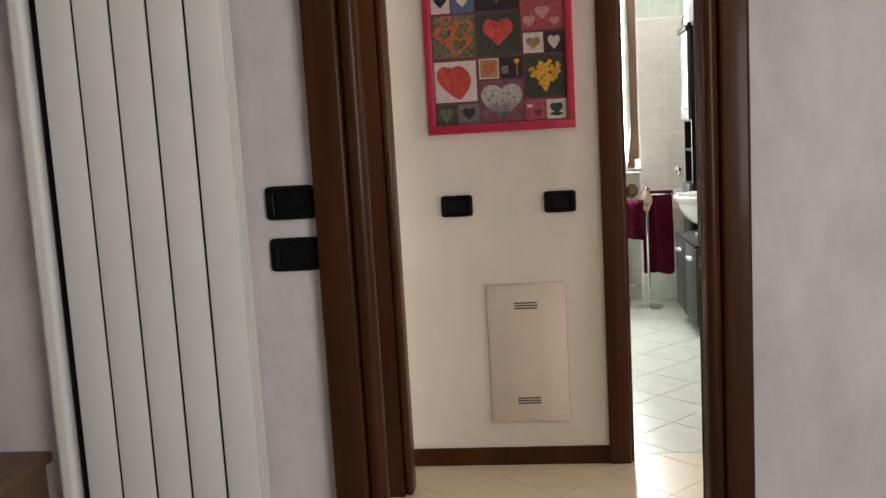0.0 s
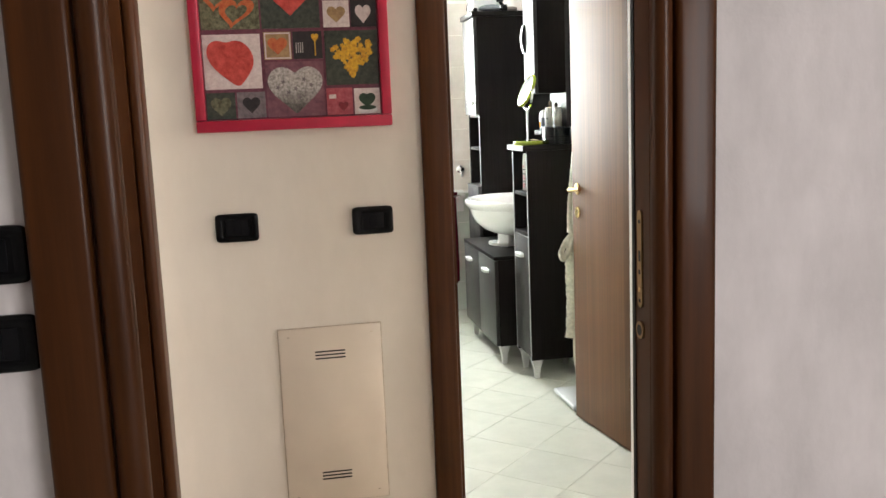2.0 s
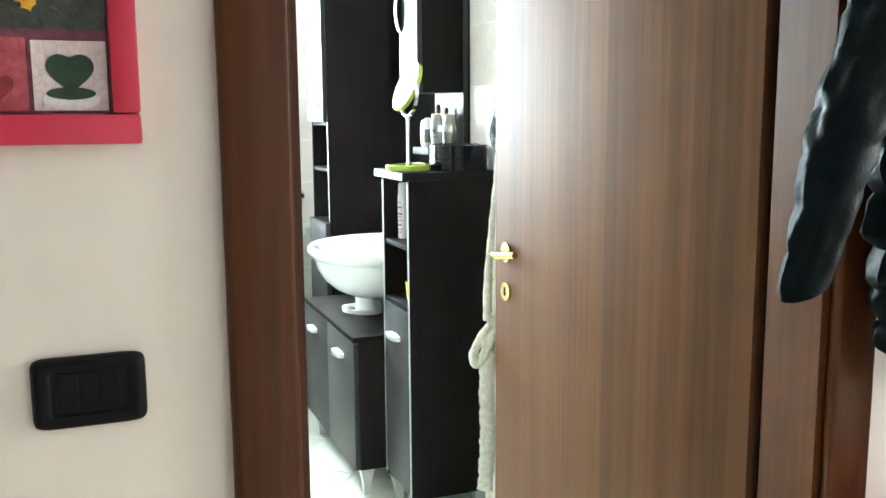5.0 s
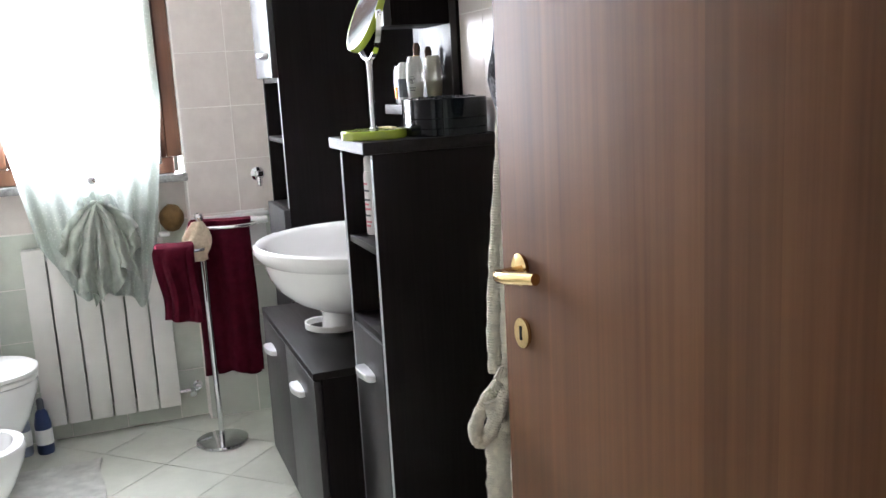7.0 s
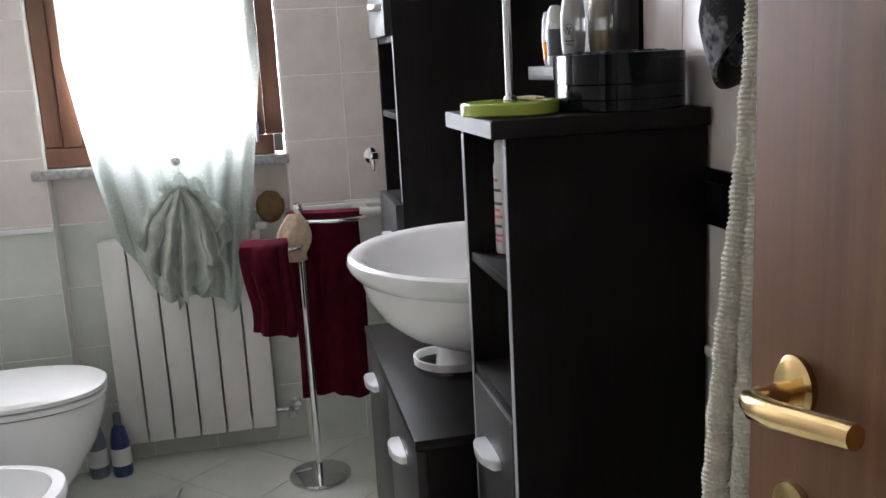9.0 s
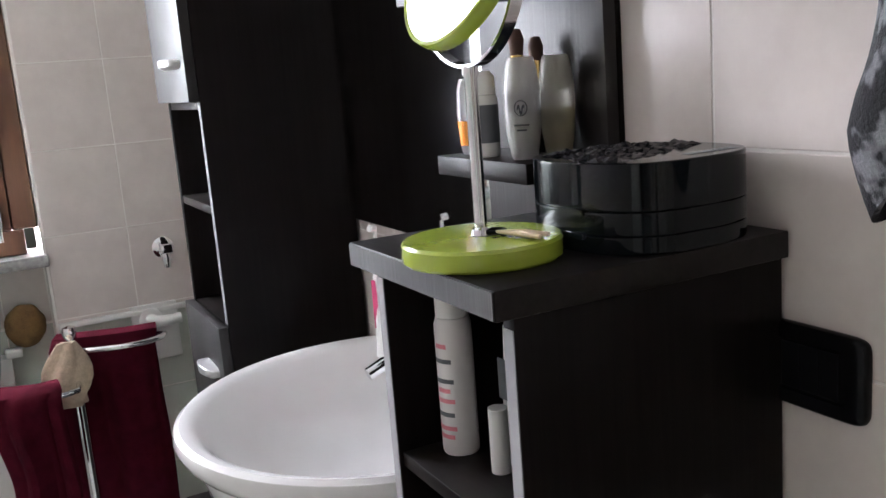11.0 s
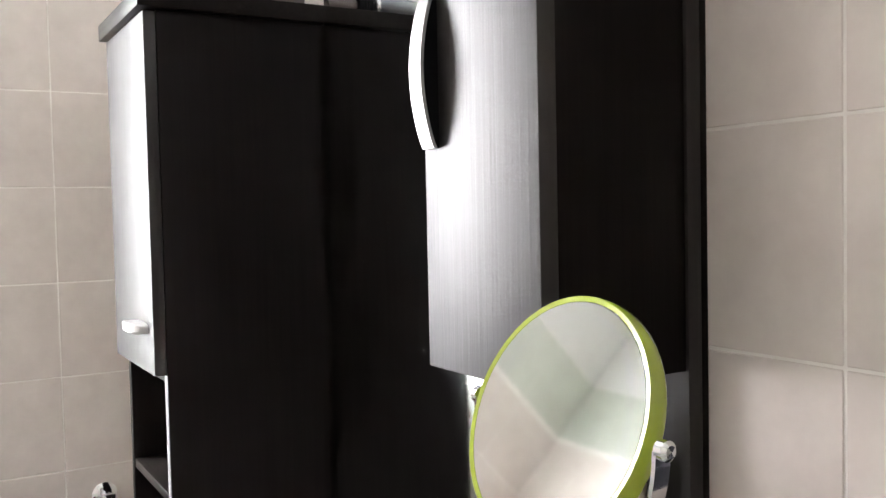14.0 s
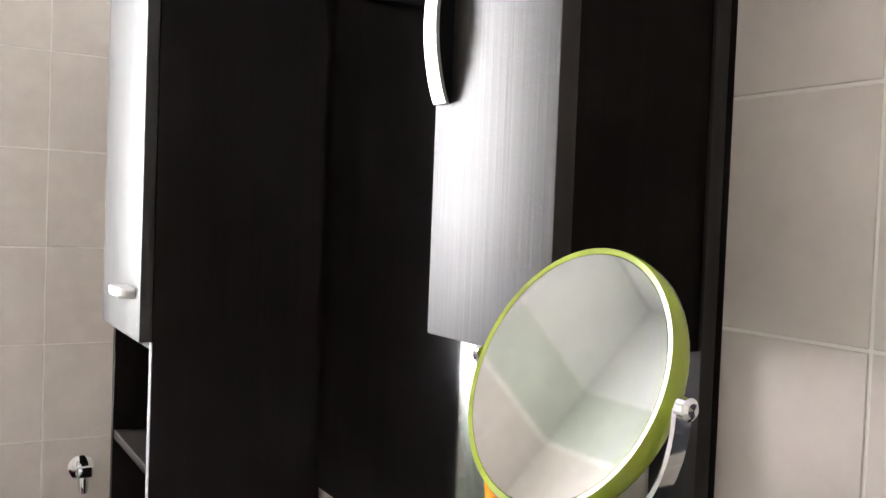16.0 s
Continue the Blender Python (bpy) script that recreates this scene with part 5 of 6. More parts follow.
def makeup_box():
    """A glossy black case with a faceted lid."""
    t = thing("makeup_case", (3.375, 5.255, 1.2285), "glossy black make-up case with a faceted lid", "cosmetics case")
    gloss = plain("black_gloss", (0.003, 0.0045, 0.0055), 0.10, var=0.1, bump=0.0, spec=0.2)
    smoke = plain("dark_lid_plastic", (0.006, 0.006, 0.007), 0.26, var=0.1, spec=0.3)

    def outline(s, dx=0.0):
        out = []
        for i in range(96):
            a = 2 * math.pi * i / 96
            c, q = math.cos(a), math.sin(a)
            e = 0.74
            out.append((3.372 + (0.094 * s) * math.copysign(abs(c) ** e, c), 5.256 + (0.097 * s) * math.copysign(abs(q) ** e, q)))
        return out

    def slab(z0, z1, s0=1.0, s1=1.0):
        bm = bmesh.new()
        return loft(bm, [[(x, y, z) for x, y in outline(s)] for z, s in ((z0, s0 * 0.992), (z0 + 0.0008, s0 * 0.999), (z0 + 0.0014, s0), (z0 + 0.003, s0), (z1 - 0.003, s1), (z1 - 0.0014, s1), (z1 - 0.0006, s1 * 0.999), (z1, s1 * 0.992), (z1 + 0.0001, s1 * 0.975), (z1 + 0.0001, s1 * 0.95))])
    part("base", slab(1.2288, 1.2455), gloss, t)
    part("drawer", slab(1.2459, 1.268), gloss, t)
    part("lid", slab(1.2685, 1.3128), gloss, t)
    # faceted inlay: low pyramids over the lid, its southern end left plain
    rnd = random.Random(11)
    bm = bmesh.new()
    N = 11
    V = {}
    for i in range(N + 1):
        for k in range(N + 1):
            V[i, k] = (3.286 + 0.170 * (i + rnd.uniform(-.3, .3)) / N, 5.196 + 0.152 * (k + rnd.uniform(-.3, .3)) / N)

    def inside(p):
        return abs((p[0] - 3.372) / 0.0875) ** 3.0 + abs((p[1] - 5.256) / 0.090) ** 3.0 < 1 and p[1] > 5.215 + 0.35 * (p[0] - 3.372)
    for i in range(N):
        for k in range(N):
            q = [V[i, k], V[i + 1, k], V[i + 1, k + 1], V[i, k + 1]]
            if not all(inside(p) for p in q):
                continue
            mx, my = sum(p[0] for p in q) / 4 + rnd.uniform(-.003, .003), sum(p[1] for p in q) / 4 + rnd.uniform(-.003, .003)
            ap = bm.verts.new((mx, my, 1.3131 + rnd.uniform(0.0018, 0.0046)))
            low = [bm.verts.new((p[0], p[1], 1.31315)) for p in q]
            for a in range(4):
                bm.faces.new((low[a], low[(a + 1) % 4], ap))
            bm.faces.new(low[::-1])
    tagged(part("facet_inlay", bm, smoke, t, "faceted dark lid inlay", smooth=False), kind="stuff")
    pale = plain("pale_print", (0.22, 0.22, 0.22), 0.4)
    for k in range(7):
        x = 3.376 + 0.0088 * k
        part("logo_bar", boxes((x, x + 0.0055, 5.187, 5.194, 1.3131, 1.3135)), pale, t)
    part("logo_line", boxes((3.374, 3.440, 5.1825, 5.1840, 1.3131, 1.3135)), pale, t)
    for z in (1.2455, 1.268):
        part("seam_catch", boxes((3.2772, 3.2792, 5.222, 5.262, z - 0.004, z + 0.002, 0.0006, 1)), gloss, t)
    part("clasp", boxes((3.2885, 3.2935, 5.235, 5.275, 1.262, 1.276, 0.002)), smoke, t)
    return t


makeup_box()


def bottle(name, x, y, z, prof, mat, label, liquid=None, cap=None, band=None, sy=1.0, cat="bottle"):
    t = thing(name, (x, y, z), label, cat, "toiletries")

    def turned(pr, seg=28):
        bm = bmesh.new()
        lathe(bm, [(r, h) for r, h in pr], (0, 0, 0), seg=seg)
        bmesh.ops.transform(bm, matrix=Matrix.Translation((x, y, z)) @ Matrix.Diagonal((1, sy, 1, 1)), verts=bm.verts[:])
        return bm
    part("body", turned([(0, 0)] + prof + [(0, prof[-1][1])]), mat, t)
    if liquid:
        part("liquid", turned(liquid[0]), liquid[1], t, "liquid seen through the wall")
    if cap:
        part("cap", turned(cap[0]), cap[1], t)
    if band:
        part("printed_label", turned(band[0]), band[1], t)
    return t


M_FROST = glass("frosted_bottle", (0.90, 0.90, 0.88), 0.34, weight=0.86)
M_FROST2 = glass("frosted_yellow_bottle", (0.80, 0.78, 0.68), 0.34, weight=0.88)
M_WATER = plain("cloudy_liquid", (0.40, 0.42, 0.38), 0.3, var=0.1)
M_WATER2 = plain("yellowish_liquid", (0.34, 0.29, 0.16), 0.3, var=0.2)
M_MILK = plain("milky_cap", (0.66, 0.66, 0.64), 0.35, var=0.04)
M_AMBER = plain("amber_liquid", (0.75, 0.26, 0.02), 0.2, var=0.15, coat=0.4)
M_CLEAR = plain("clear_cap", (0.70, 0.70, 0.68), 0.2, var=0.05)
M_PRINT = plain("grey_print_ink", (0.10, 0.11, 0.12), 0.5)
M_GOLD = metal("gold_ferrule", (0.75, 0.52, 0.20), 0.25)
SZ = 1.2955
tall_b = [(0.014, 0), (0.0165, 0.004), (0.0205, 0.03), (0.0225, 0.06), (0.022, 0.085), (0.019, 0.108), (0.0165, 0.118), (0.015, 0.121)]
bottle("perfume_bottle", 3.385, 5.605, SZ, [(0.015, 0), (0.017, 0.004), (0.0195, 0.03), (0.021, 0.055), (0.0195, 0.085), (0.016, 0.098), (0.015, 0.100)], M_FROST, "frosted perfume bottle holding amber liquid", ([(0, 0.012), (0.0185, 0.012), (0.0200, 0.030), (0.0212, 0.045), (0, 0.045)], M_AMBER))
bottle("deodorant", 3.372, 5.548, SZ, [(0.0155, 0), (0.0165, 0.003), (0.0165, 0.072), (0.014, 0.078)], M_CLEAR, "white and grey deodorant stick", None, ([(0, 0.0785), (0.0145, 0.0785), (0.014, 0.100), (0.008, 0.108), (0, 0.109)], M_WHITE), ([(0.0150, 0.018), (0.0167, 0.018), (0.0167, 0.066), (0.0150, 0.066)], M_PRINT))
bottle("lotion_bottle", 3.377, 5.468, SZ, tall_b, M_FROST, "frosted pale toilet-water bottle with small print", ([(0, 0.006), (0.0150, 0.007), (0.0185, 0.03), (0.0200, 0.058), (0, 0.058)], M_WATER), ([(0, 0.080), (0.0195, 0.080), (0.0165, 0.105), (0.014, 0.115), (0, 0.116)], M_MILK), None)
bottle("lotion_bottle", 3.430, 5.472, SZ, tall_b, M_FROST2, "frosted bottle with yellowish liquid", ([(0, 0.006), (0.0150, 0.007), (0.0185, 0.03), (0.0200, 0.058), (0, 0.058)], M_WATER2), ([(0, 0.080), (0.0195, 0.080), (0.0165, 0.105), (0.014, 0.115), (0, 0.116)], M_MILK), None)


def ink_mark(x, y, z):
    """A small round emblem and two bars of print on a bottle's west side."""
    t = thing("bottle_sticker", (x, y, z), "small grey printed emblem on a frosted bottle", "sticker")
    d = Vector((-0.62, -0.78, 0)).normalized()
    e = Vector((-d.y, d.x, 0))

    def at(u, v, r):
        return Vector((x, y, z + v)) + d * (r - u * u * 18) + e * u
    bm2 = bmesh.new()
    tube(bm2, [at(0.0075 * math.cos(a), 0.062 + 0.009 * math.sin(a), 0.0226) for a in [2 * math.pi * i / 18 for i in range(19)]], 0.0006, 6)
    tube(bm2, [at(-0.004 + 0.008 * q, 0.060 + 0.006 * math.sin(q * 9), 0.0228) for q in [i / 10 for i in range(11)]], 0.0010, 6)
    part("emblem", bm2, M_PRINT, t)
    for v, w in ((0.042, 0.009), (0.036, 0.006)):
        bm3 = bmesh.new()
        tube(bm3, [at(-w + 2 * w * i / 8, v, 0.0218) for i in range(9)], 0.0010, 6)
        part("print_bar", bm3, M_PRINT, t)
    return t


ink_mark(3.377, 5.468, SZ)


def brush(x, y, z, label, h=0.155):
    t = thing("makeup_brush", (x, y, z), label, "make-up brush", "make-up brushes")
    for nm, pr, mt in (("handle", [(0, 0), (0.006, 0), (0.008, 0.05), (0.0065, h * 0.6), (0, h * 0.6)], M_BLACKM), ("ferrule", [(0, h * 0.6), (0.0065, h * 0.6), (0.008, h * 0.8), (0, h * 0.8)], M_GOLD), ("bristles", [(0, h * 0.8), (0.008, h * 0.8), (0.010, h * 0.92), (0.006, h), (0, h * 1.01)], plain("brush_hair", (0.10, 0.06, 0.045), 0.9))):
        bm = bmesh.new()
        lathe(bm, pr, (x, y, z), seg=14)
        part(nm, bm, mt, t)
    return t


brush(3.400, 5.510, SZ, "black make-up brush with a gold ferrule")
brush(3.435, 5.520, SZ, "dark make-up brush standing on the shelf", 0.145)

M_PINK = plain("pink_print", (0.70, 0.22, 0.26), 0.4)


def spray_can():
    x, y, z = 3.226, 5.402, 0.9835
    t = thing("spray_can", (x, y, z), "white spray can with pink print", "spray can")
    bm = bmesh.new()
    lathe(bm, [(0, 0), (0.0200, 0), (0.0210, 0.003), (0.0210, 0.150), (0.0185, 0.158), (0, 0.158)], (x, y, z), seg=28)
    part("can", bm, plain("white_can", (0.72, 0.70, 0.68), 0.35, var=0.05), t)
    bm = bmesh.new()
    lathe(bm, [(0, 0.1585), (0.0182, 0.1585), (0.0182, 0.188), (0.015, 0.195), (0, 0.196)], (x, y, z), seg=28)
    part("cap", bm, M_WHITE, t)
    for k, (h, w, m2) in enumerate(((0.125, 0.010, M_PINK), (0.108, 0.016, M_PRINT), (0.085, 0.018, M_PRINT), (0.074, 0.012, M_PINK), (0.062, 0.018, M_PINK), (0.046, 0.016, M_PRINT), (0.030, 0.018, M_PINK), (0.020, 0.014, M_PINK))):
        bm = bmesh.new()
        n, r = 8, 0.0213
        a0 = math.radians(205 - 10)
        sp = w / r
        rows = []
        for i in range(n + 1):
            a = a0 + sp * (i / n - 0.5) * 1.6
            rows.append([(x + q * math.cos(a), y + q * math.sin(a), z + h + dz) for q, dz in ((r, 0), (r, 0.005), (r - 0.0006, 0.005), (r - 0.0006, 0))])
        loft(bm, rows)
        part("print_bar", bm, m2, t)
    return t


spray_can()


def cream_tube():
    t = thing("cream_tube", (3.235, 5.33, 0.9835), "white cream tube with dark print", "tube")
    bm = bmesh.new()
    x, y, z = 3.232, 5.325, 0.9835
    lathe(bm, [(0, 0), (0.0105, 0), (0.0105, 0.072), (0, 0.072)], (x, y, z), seg=18)
    part("cap", bm, M_WHITE, t)
    x2, y2 = 3.262, 5.332
    bm = bmesh.new()
    loft(bm, [[(x2 + rx * math.cos(a), y2 + ry * math.sin(a), z + h) for a in [2 * math.pi * i / 20 for i in range(20)]] for h, rx, ry in ((0.0, 0.014, 0.017), (0.07, 0.014, 0.020), (0.14, 0.004, 0.022), (0.150, 0.002, 0.022))])
    b = part("body", bm, plain("grey_tube", (0.50, 0.50, 0.50), 0.4), t)
    part("print_bar", boxes((3.246, 3.2475, 5.322, 5.343, z + 0.075, z + 0.120)), M_PRINT, t)
    return t


cream_tube()


# ---- at the basin ----
def toothbrush():
    x, y = 3.405, 6.03
    t = thing("electric_toothbrush", (x, y, 0.90), "white and pink electric toothbrush standing on the basin", "toothbrush")
    bm = bmesh.new()
    lathe(bm, [(0, 0.900), (0.017, 0.900), (0.015, 0.93), (0.0145, 1.00), (0.012, 1.05), (0.008, 1.062), (0, 1.062)], (x, y, 0), seg=20)
    part("body", bm, M_WHITE, t)
    bm = bmesh.new()
    loft(bm, [[(x - 0.0153 + d, y + w * s, z) for s, d in ((-1, 0.004), (0, -0.0015), (1, 0.004), (0, 0.006))] for z, w in ((0.955, 0.003), (0.98, 0.009), (1.02, 0.010), (1.045, 0.006))])
    part("grip", bm, plain("magenta_rubber", (0.45, 0.03, 0.12), 0.5), t)
    bm = bmesh.new()
    lathe(bm, [(0, 1.0625), (0.007, 1.0625), (0.004, 1.09), (0.0035, 1.135), (0, 1.136)], (x, y, 0), seg=14)
    tube(bm, [(x, y, 1.14), (x - 0.012, y - 0.004, 1.142)], 0.0065)
    part("brush_head", bm, M_WHITE, t)
    return t


toothbrush()
M_RED = plain("red_plastic", (0.62, 0.03, 0.02), 0.3, var=0.06)


def red_cleaner(x, y, z, k, label):
    t = thing("spray_bottle", (x, y, z), label, "bottle", "cleaning bottles")
    bm = bmesh.new()
    lathe(bm, [(0, 0), (0.022, 0), (0.023, 0.01), (0.022, 0.11 * k), (0.012, 0.14 * k), (0.011, 0.16 * k), (0, 0.16 * k)], (x, y, z), seg=20)
    part("body", bm, M_WHITE, t)
    bm = bmesh.new()
    lathe(bm, [(0, 0.1605 * k), (0.013, 0.1605 * k), (0.010, 0.175 * k), (0.016, 0.19 * k), (0.013, 0.197 * k), (0, 0.198 * k)], (x, y, z), seg=20)
    if k > 1:
        tube(bm, [(x + 0.01, y + 0.015, z + 0.19 * k), (x - 0.02, y - 0.02, z + 0.197 * k), (x - 0.035, y - 0.035, z + 0.185 * k)], [0.010, 0.011, 0.006], 12)
    part("head", bm, M_RED, t, "red plastic head")
    return t


red_cleaner(3.425, 5.955, 0.902, 0.93, "white bottle with a red flip top")
red_cleaner(3.425, 5.70, 0.902, 1.36, "white bottle with a red trigger head")


# ---- on the tall cabinet ----
def hair_iron():
    t = thing("hair_straightener", (3.32, 6.34, 2.0185), "grey and black hair straightener on the cabinet", "hair straightener")
    bm = bmesh.new()
    tube(bm, [(3.215, 6.365, 2.042), (3.25, 6.36, 2.044), (3.30, 6.352, 2.044), (3.345, 6.345, 2.042)], [0.009, 0.019, 0.0225, 0.019], 18)
    part("body", bm, plain("grey_metallic_plastic", (0.20, 0.22, 0.24), 0.25, 0.4, 0.05), t)
    bm = bmesh.new()
    tube(bm, [(3.345, 6.345, 2.04), (3.352, 6.344, 2.04)], 0.021, 18)
    part("collar", bm, M_CHROME, t)
    bm = bmesh.new()
    for k in range(5):
        cx = 3.362 + 0.006 * k
        tube(bm, [(cx, 6.342 + 0.020 * math.cos(a), 2.04 + 0.020 * math.sin(a)) for a in [2 * math.pi * i / 16 for i in range(17)]], 0.0038, 8)
    part("coiled_cord", bm, M_BLACKM, t, "black coiled cord")
    bm = bmesh.new()
    tube(bm, [(3.39, 6.342, 2.036), (3.42, 6.338, 2.035), (3.452, 6.333, 2.032)], [0.014, 0.016, 0.013], 16)
    part("tip", bm, plain("taupe_plastic", (0.16, 0.13, 0.12), 0.35), t)
    return t


hair_iron()


def hair_dryer():
    t = thing("plug", (3.19, 6.36, 2.0185), "black power plug with a coiled cable", "plug")
    bm = bmesh.new()
    box(bm, 3.175, 3.205, 6.345, 6.375, 2.019, 2.046, 0.006, 3)
    part("plug_body", bm, M_BLACKM, t)
    bm = bmesh.new()
    tube(bm, [(3.178, 6.362, 2.032), (3.160, 6.385, 2.028), (3.148, 6.40, 2.034), (3.152, 6.405, 2.055), (3.160, 6.41, 2.09), (3.20, 6.44, 2.12), (3.26, 6.46, 2.07), (3.28, 6.45, 2.026)], 0.0038, 8)
    part("cable", bm, M_BLACKM, t)
    return t


hair_dryer()
bm = boxes((3.195, 3.36, 6.42, 6.60, 2.0185, 2.22, 0.003))
solo("carton", bm, plain("white_cardboard", (0.72, 0.72, 0.72), 0.6), "white cardboard box on top of the cabinet", "box")
bm = bmesh.new()
tube(bm, [(3.40, 6.43, 2.022), (3.39, 6.42, 2.06), (3.365, 6.405, 2.085)], [0.012, 0.014, 0.010], 14)
lathe(bm, [(0, 0), (0.020, 0.0), (0.024, 0.012), (0.018, 0.03), (0, 0.034)], (3.362, 6.40, 2.085), seg=18)
solo("styling_brush", bm, M_BLACKM, "black rounded hair styling brush", "hair brush")
bm = bmesh.new()
box(bm, 3.20, 3.245, 6.33, 6.39, 0.9425, 0.962, 0.006, 3)
solo("soap", bm, plain("pink_soap", (0.70, 0.32, 0.36), 0.4), "small pink soap box on the open shelf", "soap")


# ---- on the north wall ----
def wall_tap():
    t = thing("wall_tap", (3.187, 6.96, 1.0), "small chrome wall tap on beige tiles", "tap")
    c = Vector((3.187, 6.969, 1.012))
    bm = bmesh.new()
    lathe(bm, [(0, 0), (0.027, 0), (0.028, 0.003), (0.018, 0.010), (0, 0.010)], c, pose(0, 0, 0, 90, 0, 0).to_3x3(), 24)
    part("rose", bm, M_CHROME, t)
    bm = bmesh.new()
    tube(bm, [c + Vector((0, -0.008, 0)), c + Vector((0, -0.05, 0))], 0.011)
    tube(bm, [c + Vector((0, -0.035, 0)), c + Vector((0, -0.038, -0.028)), c + Vector((0, -0.038, -0.048))], [0.010, 0.012, 0.009])
    part("body", bm, M_CHROME, t)
    bm = bmesh.new()
    box(bm, c.x - 0.016, c.x + 0.016, c.y - 0.064, c.y - 0.051, c.z - 0.009, c.z + 0.016, 0.004, 3)
    part("knob", bm, M_CHROME, t)
    return t


wall_tap()


def pipe_plate():
    t = thing("drain_plate", (3.12, 6.96, 0.82), "white square wall plate with a plastic drain pipe", "pipe")
    part("plate", boxes((3.082, 3.20, 6.9575, 6.9695, 0.715, 0.868, 0.004)), M_WHITE, t)
    bm = bmesh.new()
    lathe(bm, [(0, 0), (0.030, 0), (0.030, 0.008), (0.022, 0.014), (0, 0.014)], (3.13, 6.957, 0.828), pose(0, 0, 0, 90, 0, 0).to_3x3(), 24)
    part("ring", bm, M_WHITE, t)
    bm = bmesh.new()
    tube(bm, [(3.13, 6.945, 0.828), (3.13, 6.925, 0.828), (3.145, 6.915, 0.828), (3.175, 6.912, 0.828), (3.20, 6.912, 0.83)], [0.017, 0.017, 0.016, 0.014, 0.014])
    part("pipe", bm, M_WHITE, t)
    return t


pipe_plate()


def lumpy(name, c, r, mat, label, cat, amp=0.12, seed=0, freq=2.2):
    bm = bmesh.new()
    bmesh.ops.create_icosphere(bm, subdivisions=4, radius=1.0)
    for v in bm.verts:
        k = 1 + amp * noise.noise(v.co * freq + Vector((seed * 7.1, 0, 0)))
        v.co = Vector((c[0] + v.co.x * r[0] * k, c[1] + v.co.y * r[1] * k, c[2] + v.co.z * r[2] * k))
    return solo(name, bm, mat, label, cat)


M_SPONGE = plain("brown_bristle", (0.16, 0.09, 0.03), 0.95, var=0.35, scale=40, fine=260, bump=1.0, dist=0.004)
lumpy("bath_sponge", (2.832, 6.995, 0.862), (0.048, 0.040, 0.055), M_SPONGE, "round brown bath sponge on the radiator", "sponge", 0.08)


def loofah():
    m = plain("beige_mesh_cloth", (0.52, 0.42, 0.30), 0.9, var=0.25, scale=60, fine=300, bump=0.9, dist=0.003)
    bm = bmesh.new()

    def f(u, v):
        a = u * 2 * math.pi
        r = (0.016 + 0.030 * math.sin(min(1, v * 1.15) * math.pi * 0.75)) * (1 + 0.22 * math.sin(a * 4 + v * 6))
        return (2.900 - 0.015 * v + r * math.cos(a), 6.665 + 0.5 * r * math.sin(a) - 0.010, 0.882 - 0.145 * v)
    sheet(bm, f, 36, 18, 0.004)
    return solo("loofah", bm, m, "crumpled beige mesh washcloth tied to the stand", "washcloth")


loofah()
bm = bmesh.new()
box(bm, 2.775, 2.815, 6.955, 7.0, 0.7925, 0.812, 0.006, 3)
solo("soap_dish", bm, M_WHITE, "small white dish on top of the radiator", "dish")


def floor_bottle(x, y, mat, cap, label):
    t = thing("cleaner_bottle", (x, y, 0), label, "bottle", "bottles beside the toilet")
    bm = bmesh.new()
    lathe(bm, [(0, 0), (0.030, 0), (0.032, 0.008), (0.031, 0.12), (0.022, 0.165), (0.012, 0.18), (0, 0.18)], (x, y, 0), seg=22)
    part("body", bm, mat, t)
    bm = bmesh.new()
    lathe(bm, [(0, 0.1805), (0.013, 0.1805), (0.013, 0.215), (0.009, 0.222), (0, 0.222)], (x, y, 0), seg=18)
    part("cap", bm, cap, t)
    bm = bmesh.new()
    lathe(bm, [(0.029, 0.04), (0.0325, 0.04), (0.0322, 0.10), (0.029, 0.10)], (x, y, 0), seg=22)
    part("printed_label", bm, M_WHITE, t)
    return t


floor_bottle(2.185, 6.93, plain("grey_blue_plastic", (0.20, 0.23, 0.30), 0.4), M_PINK, "grey bottle with a pink cap on the floor")
floor_bottle(2.262, 6.92, plain("dark_blue_plastic", (0.02, 0.04, 0.12), 0.35), M_PRINT, "dark blue bottle on the floor by the radiator")

M_MAT = plain("pale_bath_mat", (0.50, 0.50, 0.46), 0.95, var=0.2, scale=20, fine=300, bump=1.0, dist=0.004)
bm = bmesh.new()
sheet(bm, lambda u, v: (2.03 + 0.44 * u + 0.010 * math.sin(v * 6), 6.28 + 0.44 * v + 0.008 * math.sin(u * 7), 0.008 + 0.0025 * math.sin(u * 23) * math.sin(v * 19)), 40, 40, 0.010)
solo("bath_mat", bm, M_MAT, "pale grey bath mat on the tiles", "bath mat")


def bath_scale():
    t = thing("bathroom_scale", (3.33, 4.76, 0), "pale grey bathroom scale on the floor behind the door", "scale")
    part("platform", boxes((3.195, 3.475, 4.60, 4.90, 0.016, 0.040, 0.010, 4)), plain("grey_scale_plastic", (0.45, 0.46, 0.46), 0.4), t)
    for x in (3.23, 3.44):
        for y in (4.64, 4.86):
            part("foot", boxes((x - 0.014, x + 0.014, y - 0.014, y + 0.014, 0, 0.0155, 0.003)), M_BLACKM, t)
    return t


bath_scale()


